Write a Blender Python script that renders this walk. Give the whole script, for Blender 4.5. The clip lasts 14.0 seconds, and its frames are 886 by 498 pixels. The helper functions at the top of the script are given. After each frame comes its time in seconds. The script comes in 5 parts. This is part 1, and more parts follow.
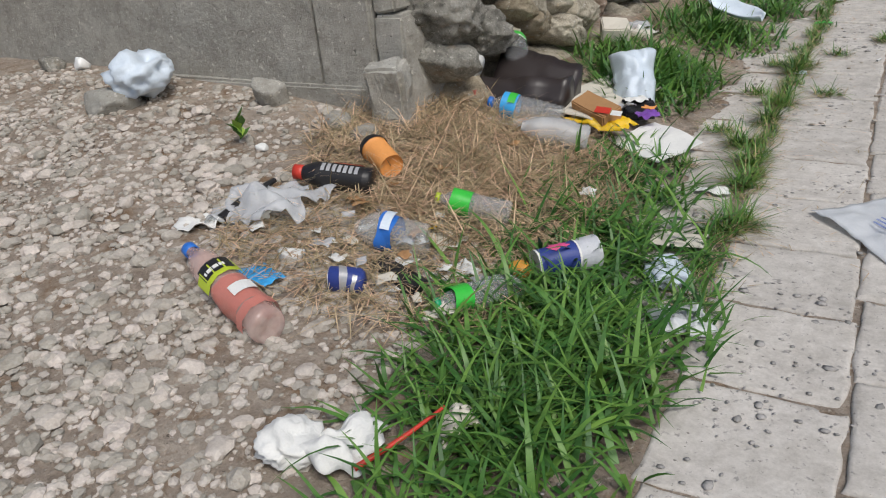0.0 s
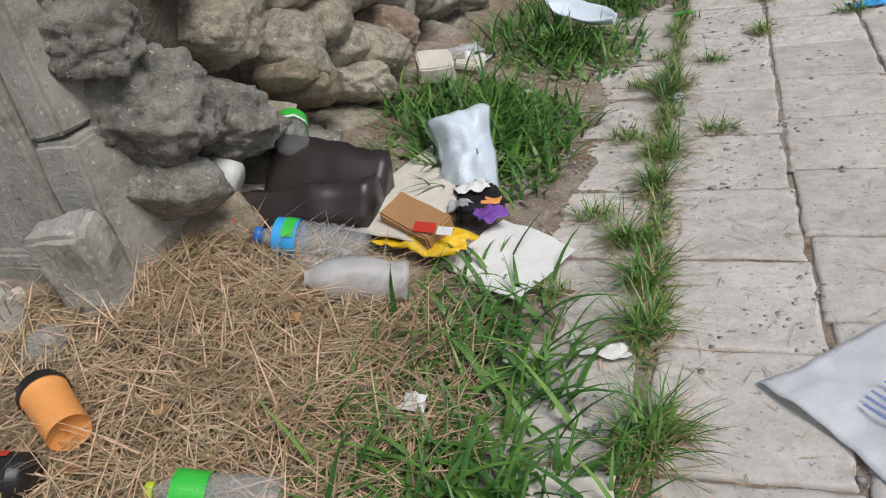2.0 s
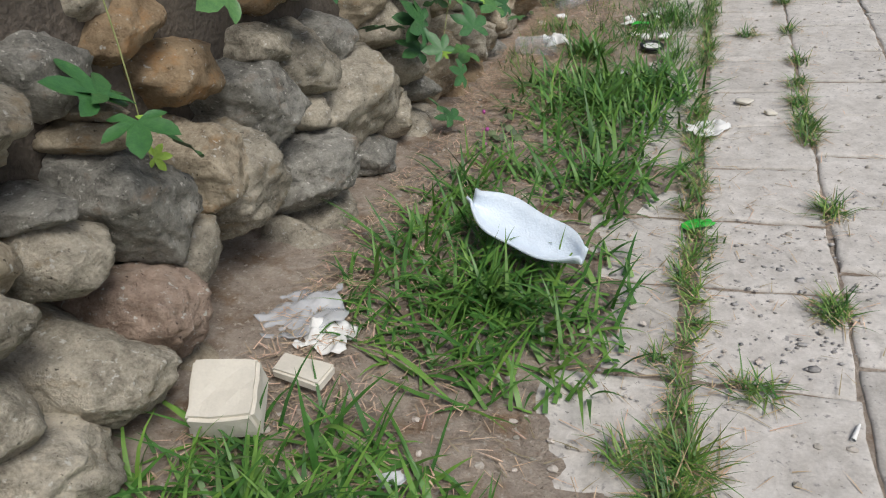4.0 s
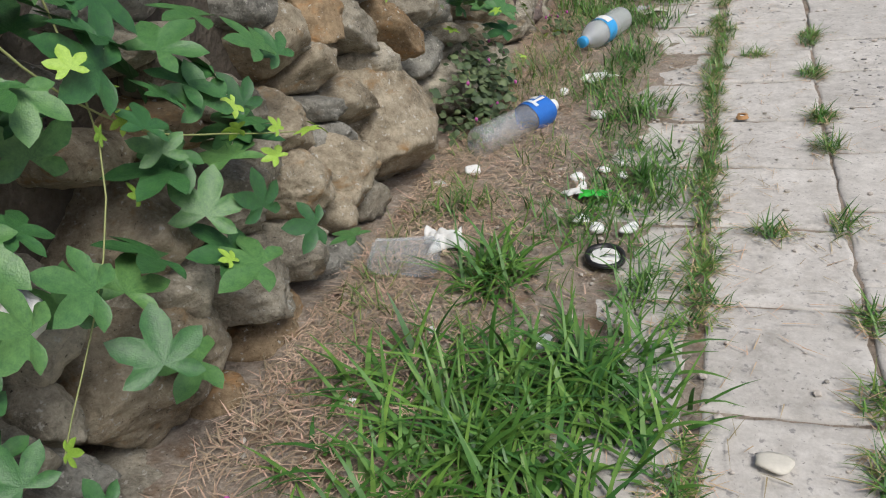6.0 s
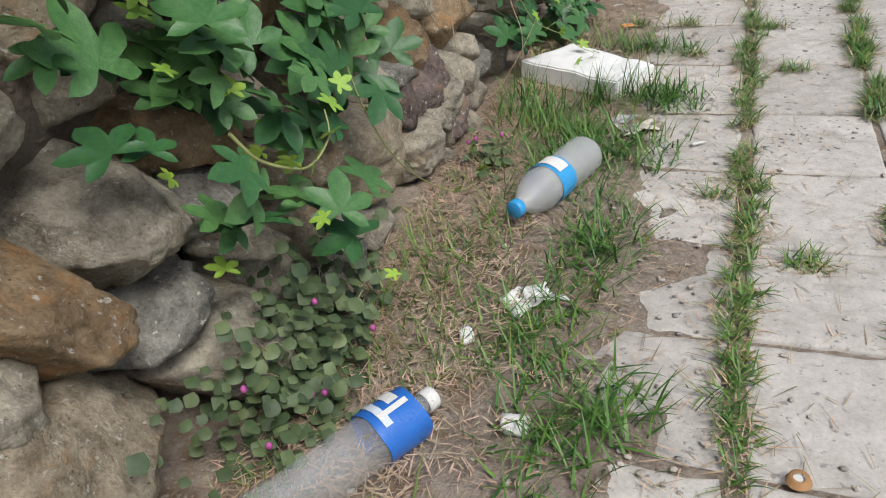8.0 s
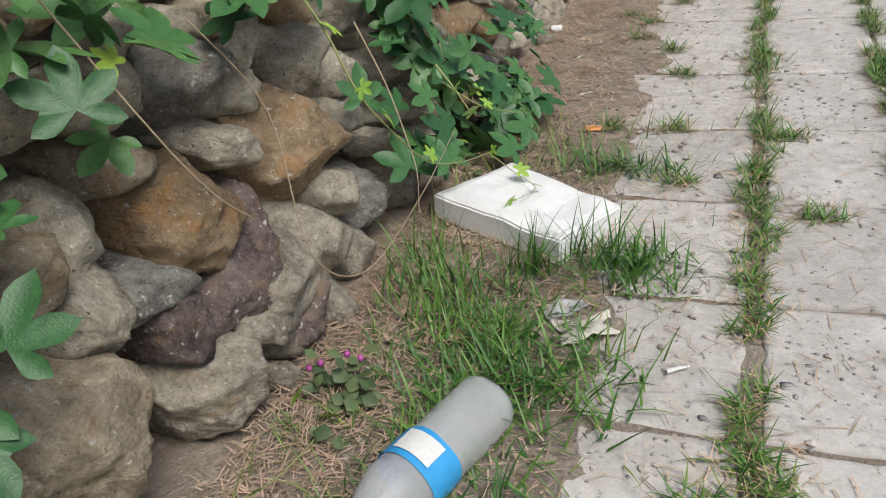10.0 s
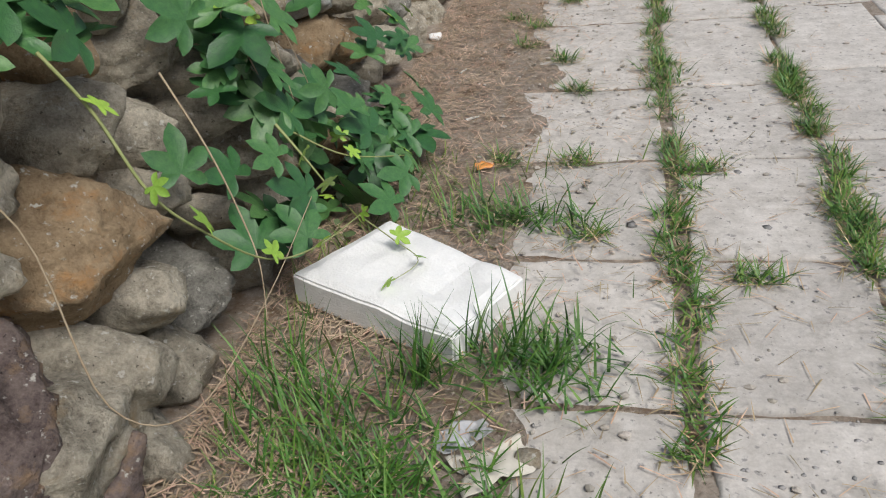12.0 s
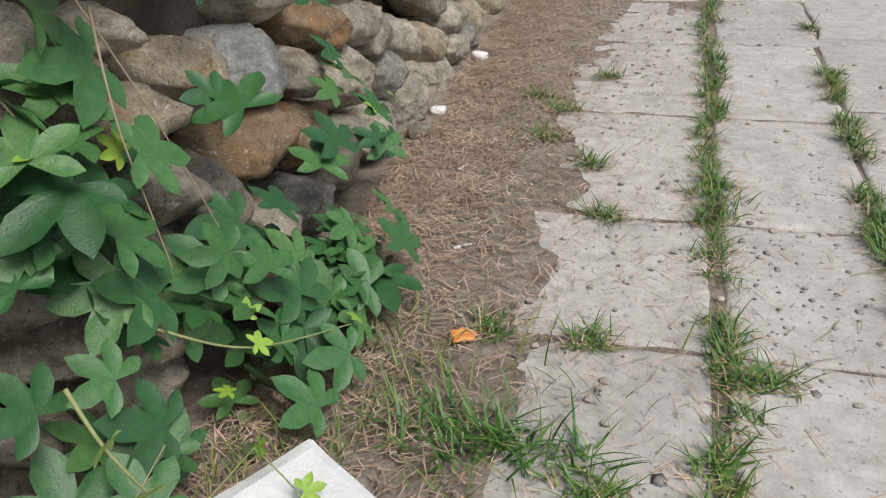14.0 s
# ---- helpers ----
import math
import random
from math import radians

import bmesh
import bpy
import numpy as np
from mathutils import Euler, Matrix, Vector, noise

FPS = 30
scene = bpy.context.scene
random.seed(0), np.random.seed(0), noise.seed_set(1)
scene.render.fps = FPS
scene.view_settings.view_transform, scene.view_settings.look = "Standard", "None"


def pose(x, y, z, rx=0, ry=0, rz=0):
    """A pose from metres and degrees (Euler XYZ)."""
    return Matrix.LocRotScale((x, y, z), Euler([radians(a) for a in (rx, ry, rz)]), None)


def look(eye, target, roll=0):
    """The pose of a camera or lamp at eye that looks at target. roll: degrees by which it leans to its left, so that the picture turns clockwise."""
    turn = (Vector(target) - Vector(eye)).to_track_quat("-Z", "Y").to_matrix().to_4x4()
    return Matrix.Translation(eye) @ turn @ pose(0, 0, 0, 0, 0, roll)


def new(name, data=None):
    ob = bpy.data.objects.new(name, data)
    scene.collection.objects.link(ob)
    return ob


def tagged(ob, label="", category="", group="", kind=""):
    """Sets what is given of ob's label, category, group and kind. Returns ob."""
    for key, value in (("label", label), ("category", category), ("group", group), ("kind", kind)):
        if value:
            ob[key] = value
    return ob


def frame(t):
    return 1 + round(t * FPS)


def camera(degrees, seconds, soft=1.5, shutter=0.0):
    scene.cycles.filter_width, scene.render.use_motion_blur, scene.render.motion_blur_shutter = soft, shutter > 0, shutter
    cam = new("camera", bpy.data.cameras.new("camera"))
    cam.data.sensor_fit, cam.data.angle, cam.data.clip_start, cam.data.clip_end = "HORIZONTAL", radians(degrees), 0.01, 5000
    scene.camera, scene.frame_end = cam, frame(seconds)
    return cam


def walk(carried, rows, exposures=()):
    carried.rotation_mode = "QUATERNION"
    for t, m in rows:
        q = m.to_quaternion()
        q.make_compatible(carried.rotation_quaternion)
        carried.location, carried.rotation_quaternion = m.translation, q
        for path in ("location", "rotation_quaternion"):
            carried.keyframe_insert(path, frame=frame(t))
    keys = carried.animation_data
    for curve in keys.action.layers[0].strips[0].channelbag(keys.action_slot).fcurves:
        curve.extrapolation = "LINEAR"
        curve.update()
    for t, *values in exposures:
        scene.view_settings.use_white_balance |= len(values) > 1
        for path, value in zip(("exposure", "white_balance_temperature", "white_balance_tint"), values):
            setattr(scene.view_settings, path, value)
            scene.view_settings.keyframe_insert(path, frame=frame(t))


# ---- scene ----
cam = camera(60.1, 14.0, 1.1)
EXPOSURES = [(0, -0.29), (3.5, -0.2), (5.8, -0.08), (8.7, -0.06), (11, -0.12), (14, -0.15)]
PATH = [
    (0, (0.289, -0.094, 0.856), (-0.664, 1.408, -0.058), -6.1),
    (0.5, (0.272, 0.003, 0.862), (-0.672, 1.527, -0.027), -8.1),
    (1, (0.254, 0.24, 0.824), (-0.614, 1.786, -0.102), -8.5),
    (1.5, (0.179, 0.495, 0.816), (-0.572, 2.071, -0.16), -8.3),
    (2, (0.108, 0.803, 0.852), (-0.576, 2.396, -0.145), -11.7),
    (2.5, (0.108, 1.133, 0.894), (-0.629, 2.746, -0.03), -12.0),
    (3, (0.081, 1.468, 0.898), (-0.625, 3.084, -0.047), -10.8),
    (3.5, (-0.012, 1.844, 0.971), (-0.647, 3.43, -0.069), -9.7),
    (3.7, (-0.033, 1.997, 0.964), (-0.658, 3.583, -0.082), -7.5),
    (5.8, (-0.03, 3.574, 0.912), (-0.676, 5.172, -0.102), -8.9),
    (6, (-0.019, 3.739, 0.913), (-0.686, 5.331, -0.099), -9.2),
    (6.5, (-0.037, 4.092, 0.908), (-0.747, 5.659, -0.111), -8.8),
    (7, (-0.088, 4.441, 0.916), (-0.782, 6.002, -0.124), -8.9),
    (7.5, (-0.091, 4.8, 0.916), (-0.784, 6.357, -0.13), -9.1),
    (8, (-0.105, 5.125, 0.903), (-0.756, 6.692, -0.157), -7.8),
    (8.5, (-0.095, 5.4, 0.877), (-0.743, 7.006, -0.124), -6.8),
    (8.7, (-0.086, 5.511, 0.883), (-0.748, 7.118, -0.107), -6.7),
    (10.8, (-0.102, 6.242, 0.827), (-0.766, 7.811, -0.220), -9.4),
    (11, (-0.132, 6.293, 0.827), (-0.732, 7.873, -0.243), -8.7),
    (11.5, (-0.149, 6.343, 0.825), (-0.537, 7.997, -0.231), -6.7),
    (12, (-0.15, 6.404, 0.828), (-0.581, 8.039, -0.240), -7.6),
    (12.5, (-0.131, 6.502, 0.835), (-0.602, 8.133, -0.222), -8.2),
    (13, (-0.143, 6.592, 0.826), (-0.654, 8.211, -0.230), -9.0),
    (13.5, (-0.188, 6.776, 0.831), (-0.647, 8.416, -0.218), -7.9),
    (14, (-0.172, 6.993, 0.839), (-0.658, 8.627, -0.208), -3.4),
]
walk(cam, [(t, look(eye, target, roll)) for t, eye, target, roll in PATH], EXPOSURES)

# ---- light ----
world = bpy.data.worlds.new("overcast_sky")
scene.world = world
world.use_nodes = True
wn = world.node_tree
sky = wn.nodes.new("ShaderNodeTexSky")
sky.sky_type = "NISHITA"
sky.sun_disc = False
sky.sun_elevation, sky.sun_rotation = radians(55), radians(124)
sky.dust_density = 3.0
bgn = wn.nodes["Background"]
bgn.inputs["Strength"].default_value = 0.105
wn.links.new(sky.outputs["Color"], bgn.inputs["Color"])
sun_data = bpy.data.lights.new("sun", "SUN")
sun_data.energy, sun_data.angle, sun_data.color = 2.8, radians(26), (1.0, 0.985, 0.95)
sun = new("sun", sun_data)
sun.matrix_world = look((4.4, -1.0, 7.7), (0, 2.0, 0))


# ---- materials ----
def mat(name, dark, light, rough=0.8, scale=8.0, bump=0.3, fine=120.0, metal=0.0, spot=None, island=0.0, piece=0.0, clear=0.0, spot_at=0.62):
    m = bpy.data.materials.new(name)
    m.use_nodes = True
    nt = m.node_tree
    N, Lk = nt.nodes, nt.links
    bs = N["Principled BSDF"]
    tc = N.new("ShaderNodeTexCoord")
    n1 = N.new("ShaderNodeTexNoise")
    n1.inputs["Scale"].default_value, n1.inputs["Detail"].default_value = scale, 8
    n1.inputs["Roughness"].default_value = 0.65
    n2 = N.new("ShaderNodeTexNoise")
    n2.inputs["Scale"].default_value, n2.inputs["Detail"].default_value = fine, 5
    for n in (n1, n2):
        Lk.new(tc.outputs["Object"], n.inputs["Vector"])
    rp = N.new("ShaderNodeValToRGB")
    rp.color_ramp.elements[0].position, rp.color_ramp.elements[1].position = 0.32, 0.68
    rp.color_ramp.elements[0].color, rp.color_ramp.elements[1].color = (*dark, 1), (*light, 1)
    mx = N.new("ShaderNodeMath")
    mx.operation = "MULTIPLY_ADD"
    mx.inputs[1].default_value = 0.35
    Lk.new(n2.outputs["Fac"], mx.inputs[0])
    sc = N.new("ShaderNodeMath")
    sc.operation = "MULTIPLY"
    sc.inputs[1].default_value = 0.65
    Lk.new(n1.outputs["Fac"], sc.inputs[0])
    Lk.new(sc.outputs[0], mx.inputs[2])
    Lk.new(mx.outputs[0], rp.inputs["Fac"])
    col = rp.outputs["Color"]
    if spot:
        n3 = N.new("ShaderNodeTexNoise")
        n3.inputs["Scale"].default_value, n3.inputs["Detail"].default_value = scale * 0.45, 6
        Lk.new(tc.outputs["Object"], n3.inputs["Vector"])
        r3 = N.new("ShaderNodeValToRGB")
        r3.color_ramp.elements[0].position, r3.color_ramp.elements[1].position = spot_at - 0.06, spot_at + 0.08
        Lk.new(n3.outputs["Fac"], r3.inputs["Fac"])
        mc = N.new("ShaderNodeMix")
        mc.data_type = "RGBA"
        mc.inputs[7].default_value = (*spot, 1)
        Lk.new(r3.outputs["Color"], mc.inputs[0])
        Lk.new(col, mc.inputs[6])
        col = mc.outputs[2]
    if island or piece:
        hs = N.new("ShaderNodeHueSaturation")
        src = N.new("ShaderNodeNewGeometry").outputs["Random Per Island"] if island else N.new("ShaderNodeObjectInfo").outputs["Random"]
        k = island or piece
        mr = N.new("ShaderNodeMapRange")
        mr.inputs["To Min"].default_value, mr.inputs["To Max"].default_value = 1 - k, 1 + k
        Lk.new(src, mr.inputs["Value"])
        Lk.new(mr.outputs[0], hs.inputs["Value"])
        m2 = N.new("ShaderNodeMapRange")
        m2.inputs["To Min"].default_value, m2.inputs["To Max"].default_value = 0.5 + 0.06 * k, 0.5 - 0.06 * k
        Lk.new(src, m2.inputs["Value"])
        Lk.new(m2.outputs[0], hs.inputs["Hue"])
        Lk.new(col, hs.inputs["Color"])
        col = hs.outputs["Color"]
    Lk.new(col, bs.inputs["Base Color"])
    bs.inputs["Roughness"].default_value, bs.inputs["Metallic"].default_value = rough, metal
    if bump:
        bp = N.new("ShaderNodeBump")
        bp.inputs["Strength"].default_value, bp.inputs["Distance"].default_value = bump, 0.01
        ad = N.new("ShaderNodeMath")
        ad.operation = "ADD"
        Lk.new(n1.outputs["Fac"], ad.inputs[0])
        Lk.new(n2.outputs["Fac"], ad.inputs[1])
        Lk.new(ad.outputs[0], bp.inputs["Height"])
        Lk.new(bp.outputs[0], bs.inputs["Normal"])
    if clear:
        tr = N.new("ShaderNodeBsdfTransparent")
        tr.inputs["Color"].default_value = (0.93, 0.95, 0.96, 1)
        ms = N.new("ShaderNodeMixShader")
        ms.inputs[0].default_value = clear
        Lk.new(bs.outputs[0], ms.inputs[1])
        Lk.new(tr.outputs[0], ms.inputs[2])
        Lk.new(ms.outputs[0], N["Material Output"].inputs["Surface"])
    return m


def plain(name, c, rough=0.5, clear=0.0, metal=0.0, bump=0.12):
    return mat(name, tuple(v * 0.85 for v in c), c, rough, 25, bump, 220, metal, clear=clear)


def mineral(name, dark, light, stain, stain_at=0.6, speck=(0.62, 0.60, 0.54), piece=0.15, rough=0.9, relief=1.0, grain=1.0, cracks=0.0, specks=0.04):
    """Rock or concrete in place: mottling, stains, pale and dark grains, pits and cracks, at real size."""
    m = bpy.data.materials.new(name)
    m.use_nodes = True
    nt = m.node_tree
    N, Lk = nt.nodes, nt.links
    bs = N["Principled BSDF"]
    bs.inputs["Roughness"].default_value = rough
    bs.inputs["Specular IOR Level"].default_value = 0.25
    pos = N.new("ShaderNodeNewGeometry").outputs["Position"]

    def tex(scale, detail=6, rough_=0.65, stretch=(1, 1, 1)):
        mp = N.new("ShaderNodeMapping")
        mp.inputs["Scale"].default_value = stretch
        Lk.new(pos, mp.inputs["Vector"])
        n = N.new("ShaderNodeTexNoise")
        n.inputs["Scale"].default_value, n.inputs["Detail"].default_value, n.inputs["Roughness"].default_value = scale * grain, detail, rough_
        Lk.new(mp.outputs[0], n.inputs["Vector"])
        return n.outputs["Fac"]

    def ramp(fac, lo, hi):
        r = N.new("ShaderNodeMapRange")
        r.inputs["From Min"].default_value, r.inputs["From Max"].default_value = lo, hi
        Lk.new(fac, r.inputs["Value"])
        return r.outputs[0]

    def mix(fac, a, b):
        x = N.new("ShaderNodeMix")
        x.data_type = "RGBA"
        Lk.new(fac, x.inputs[0])
        for sock, v in ((x.inputs[6], a), (x.inputs[7], b)):
            if isinstance(v, tuple):
                sock.default_value = (*v, 1)
            else:
                Lk.new(v, sock)
        return x.outputs[2]

    def calc(op, a, b):
        x = N.new("ShaderNodeMath")
        x.operation = op
        for sock, v in ((x.inputs[0], a), (x.inputs[1], b)):
            if isinstance(v, (int, float)):
                sock.default_value = v
            else:
                Lk.new(v, sock)
        return x.outputs[0]

    big, mid, fine = tex(7), tex(34, 8, 0.72), tex(190, 5, 0.7)
    tone = calc("ADD", calc("MULTIPLY", big, 0.36), calc("ADD", calc("MULTIPLY", mid, 0.42), calc("MULTIPLY", fine, 0.22)))
    col = mix(ramp(tone, 0.40, 0.59), dark, light)
    col = mix(ramp(tex(11, 7, 0.7, (1, 1, 1.6)), stain_at - 0.05, stain_at + 0.1), col, stain)
    col = mix(ramp(tex(75, 3, 0.6), 0.66 - specks, 0.74 - specks), col, speck)
    col = mix(ramp(tex(120, 3, 0.6), 0.66, 0.72), col, tuple(v * 0.55 for v in dark))
    height = calc("ADD", calc("MULTIPLY", mid, 1.0), calc("MULTIPLY", fine, 0.35))
    if cracks:
        wp = N.new("ShaderNodeTexNoise")
        wp.inputs["Scale"].default_value, wp.inputs["Detail"].default_value = 5, 4
        Lk.new(pos, wp.inputs["Vector"])
        ad = N.new("ShaderNodeVectorMath")
        ad.operation = "MULTIPLY_ADD"
        ad.inputs[1].default_value = (0.25, 0.25, 0.25)
        Lk.new(wp.outputs["Color"], ad.inputs[0])
        Lk.new(pos, ad.inputs[2])
        vo = N.new("ShaderNodeTexVoronoi")
        vo.feature = "DISTANCE_TO_EDGE"
        vo.inputs["Scale"].default_value = cracks
        Lk.new(ad.outputs[0], vo.inputs["Vector"])
        gap = ramp(calc("ADD", vo.outputs["Distance"], calc("MULTIPLY", big, 0.05)), 0.017, 0.023)
        col = mix(gap, tuple(v * 0.5 for v in dark), col)
        height = calc("ADD", height, calc("MULTIPLY", gap, 0.8))
    hs = N.new("ShaderNodeHueSaturation")
    mr = N.new("ShaderNodeMapRange")
    mr.inputs["To Min"].default_value, mr.inputs["To Max"].default_value = 1 - piece, 1 + piece
    Lk.new(N.new("ShaderNodeObjectInfo").outputs["Random"], mr.inputs["Value"])
    Lk.new(mr.outputs[0], hs.inputs["Value"])
    Lk.new(col, hs.inputs["Color"])
    Lk.new(hs.outputs["Color"], bs.inputs["Base Color"])
    bp = N.new("ShaderNodeBump")
    bp.inputs["Strength"].default_value, bp.inputs["Distance"].default_value = relief, 0.015
    Lk.new(height, bp.inputs["Height"])
    Lk.new(bp.outputs[0], bs.inputs["Normal"])
    return m


M_GREY = mineral("grey_stone", (0.184, 0.164, 0.127), (0.605, 0.548, 0.44), (0.34, 0.26, 0.16), 0.62, piece=0.16)
M_TAN = mineral("tan_stone", (0.2, 0.161, 0.111), (0.57, 0.491, 0.366), (0.36, 0.22, 0.10), 0.60, piece=0.14)
M_RUST = mineral("rusty_stone", (0.199, 0.135, 0.0766), (0.496, 0.371, 0.234), (0.47, 0.26, 0.11), 0.58, piece=0.1)
M_PINK = mineral("pink_stone", (0.211, 0.147, 0.109), (0.493, 0.378, 0.299), (0.46, 0.38, 0.31), 0.6, piece=0.1)
M_SLATE = mineral("dark_slate_stone", (0.122, 0.118, 0.103), (0.431, 0.414, 0.364), (0.28, 0.21, 0.15), 0.63, piece=0.14)
M_PURPLE_ROCK = mineral("purple_brown_stone", (0.0798, 0.0586, 0.0547), (0.298, 0.238, 0.215), (0.33, 0.22, 0.13), 0.58, piece=0.1)
M_PALE = mineral("pale_grey_stone", (0.231, 0.231, 0.218), (0.561, 0.561, 0.533), (0.24, 0.24, 0.22), 0.6, piece=0.08)
M_CONC = mineral("weathered_concrete", (0.30, 0.285, 0.25), (0.47, 0.455, 0.41), (0.25, 0.235, 0.20), 0.6, piece=0.05, relief=0.8, grain=0.8, cracks=2.3)
M_RUBBLE = mineral("rough_mortar_rubble", (0.134, 0.128, 0.109), (0.405, 0.387, 0.343), (0.22, 0.22, 0.13), 0.66, piece=0.1, relief=1.0)
M_CORE = mat("dark_wall_core", (0.05, 0.042, 0.034), (0.15, 0.125, 0.10), 0.95, 12, 0.8, 90)
M_EARTH = mineral("dusty_earth", (0.24, 0.19, 0.148), (0.47, 0.40, 0.33), (0.24, 0.16, 0.10), 0.57, (0.50, 0.44, 0.37), 0.0, 0.97, 1.0, 1.0, 0.0, 0.06)
M_PEB = mat("gravel_stone", (0.34, 0.30, 0.255), (0.57, 0.525, 0.465), 0.9, 30, 0.4, 200, island=0.3)
M_SLAB = mineral("worn_concrete_slab", (0.414, 0.386, 0.349), (0.626, 0.593, 0.549), (0.34, 0.315, 0.28), 0.62, (0.30, 0.285, 0.27), 0.07, 0.92, 0.3, 0.8, 0.0, 0.05)
M_AGG = mat("slab_aggregate", (0.25, 0.24, 0.23), (0.44, 0.42, 0.40), 0.8, 30, 0.3, 200, island=0.3)
M_GRASS = mat("grass_blade", (0.034, 0.105, 0.015), (0.115, 0.26, 0.045), 0.5, 6, 0.0, 60, island=0.4)
M_FINE = mat("fine_grass_blade", (0.07, 0.14, 0.02), (0.20, 0.29, 0.06), 0.55, 6, 0.0, 60, island=0.4)
M_STRAW = mat("dry_straw", (0.27, 0.18, 0.09), (0.66, 0.52, 0.33), 0.75, 9, 0.0, 80, island=0.5)
M_LITTER = mat("dead_grass_litter", (0.25, 0.16, 0.10), (0.62, 0.49, 0.35), 0.85, 9, 0.0, 80, island=0.45)
M_LEAF = mat("vine_leaf", (0.03, 0.105, 0.034), (0.085, 0.21, 0.06), 0.42, 14, 0.15, 60, piece=0.35)
M_YLEAF = mat("young_vine_leaf", (0.20, 0.36, 0.04), (0.34, 0.52, 0.08), 0.5, 14, 0.15, 60, piece=0.15)
M_HERB = mat("herb_leaf", (0.045, 0.08, 0.03), (0.12, 0.165, 0.07), 0.6, 20, 0.1, 60, island=0.35)
M_STEM = mat("vine_stem", (0.22, 0.26, 0.09), (0.38, 0.40, 0.17), 0.6, 20, 0.1, 100)
M_DRYSTEM = mat("dry_stem", (0.30, 0.22, 0.14), (0.50, 0.40, 0.28), 0.8, 20, 0.1, 100)
M_CLEAR = plain("clear_plastic", (0.86, 0.88, 0.90), 0.1, clear=0.80, bump=0.05)
M_MILKY = plain("milky_plastic_film", (0.86, 0.88, 0.90), 0.3, clear=0.34, bump=0.2)
M_HAZE = plain("hazy_plastic_film", (0.84, 0.85, 0.87), 0.22, clear=0.58, bump=0.2)
M_WHITE = plain("white_foam", (0.92, 0.92, 0.90), 0.75, bump=0.3)
M_PAPER = plain("white_paper", (0.80, 0.80, 0.77), 0.85, bump=0.25)
M_CREAM = plain("off_white_card", (0.68, 0.64, 0.55), 0.8)
M_PALEBLUE = plain("pale_blue_film", (0.70, 0.79, 0.88), 0.4, bump=0.3)
M_BLUE = plain("blue_label", (0.03, 0.17, 0.60), 0.35)
M_SKYBLUE = plain("sky_blue_label", (0.05, 0.38, 0.78), 0.35)
M_NAVY = plain("navy_print", (0.03, 0.055, 0.26), 0.45)
M_INK = plain("blue_ink", (0.16, 0.22, 0.52), 0.6, clear=0.3)
M_GREEN = plain("bright_green_plastic", (0.05, 0.55, 0.06), 0.35)
M_CAPGREEN = plain("green_cap", (0.01, 0.34, 0.14), 0.35)
M_LIME = plain("lime_cap", (0.50, 0.62, 0.04), 0.4)
M_YELLOW = plain("yellow_wrapper", (0.85, 0.55, 0.02), 0.35, bump=0.3)
M_ORANGE = plain("orange_paper", (0.85, 0.36, 0.10), 0.6)
M_RED = plain("red_plastic", (0.62, 0.05, 0.03), 0.4)
M_CORAL = plain("coral_label", (0.82, 0.27, 0.21), 0.35, clear=0.35)
M_PINKP = plain("pink_print", (0.75, 0.10, 0.28), 0.5)
M_BLACK = plain("black_plastic", (0.018, 0.017, 0.018), 0.38)
M_DARKBAG = plain("dark_brown_bag", (0.036, 0.028, 0.027), 0.38, bump=0.06)
M_CARTON = plain("brown_cardboard", (0.42, 0.23, 0.10), 0.8)
M_LEMON = plain("orange_peel", (0.70, 0.33, 0.05), 0.6, bump=0.4)
M_SILVER = plain("silver_print", (0.60, 0.60, 0.60), 0.4, metal=0.5)
M_PURPLE = plain("purple_print", (0.22, 0.08, 0.42), 0.5)
M_MAGENTA = plain("magenta_petal", (0.50, 0.10, 0.35), 0.6)


# ---- building helpers ----
rng = np.random.default_rng(7)


def mesh_of(name, verts, faces, material, smooth=True):
    me = bpy.data.meshes.new(name)
    me.from_pydata([tuple(v) for v in verts], [], [tuple(int(i) for i in fc) for fc in faces])
    me.materials.append(material)
    if smooth:
        me.polygons.foreach_set("use_smooth", [True] * len(me.polygons))
    me.update()
    return me


def fast_mesh(name, verts, faces, material, smooth=True):
    """Triangles or quads of one size, from arrays."""
    verts, faces = np.asarray(verts, np.float32), np.asarray(faces, np.int32)
    me = bpy.data.meshes.new(name)
    k = faces.shape[1]
    me.vertices.add(len(verts))
    me.vertices.foreach_set("co", verts.ravel())
    me.loops.add(faces.size)
    me.loops.foreach_set("vertex_index", faces.ravel())
    me.polygons.add(len(faces))
    me.polygons.foreach_set("loop_start", np.arange(0, faces.size, k, dtype=np.int32))
    me.polygons.foreach_set("loop_total", np.full(len(faces), k, np.int32))
    me.polygons.foreach_set("use_smooth", np.full(len(faces), smooth))
    me.materials.append(material)
    me.update(calc_edges=True)
    me.validate()
    return me


def part(name, me, parent, label="", m=None):
    ob = new(name, me)
    ob.parent = parent
    if m is not None:
        ob.matrix_basis = m
    if label:
        tagged(ob, label)
    return ob


def thing(name, m, label, category, group=""):
    return at_pose(tagged(new(name), label, category, group), m)


def at_pose(ob, m):
    ob.matrix_basis = m
    return ob


def interp(v, xs, ys):
    return float(np.interp(v, xs, ys))


def ground_z(x, y):
    s = np.interp(y, [0, 0.5, 1, 1.5, 3, 4.7, 5.5, 9], [0.06, 0.12, 0.2, 0.25, 0.25, 0.1, 0.03, 0.0])
    d = np.maximum(0, -0.28 - np.asarray(x))
    return s * 1.1 * np.tanh(d / 1.1)


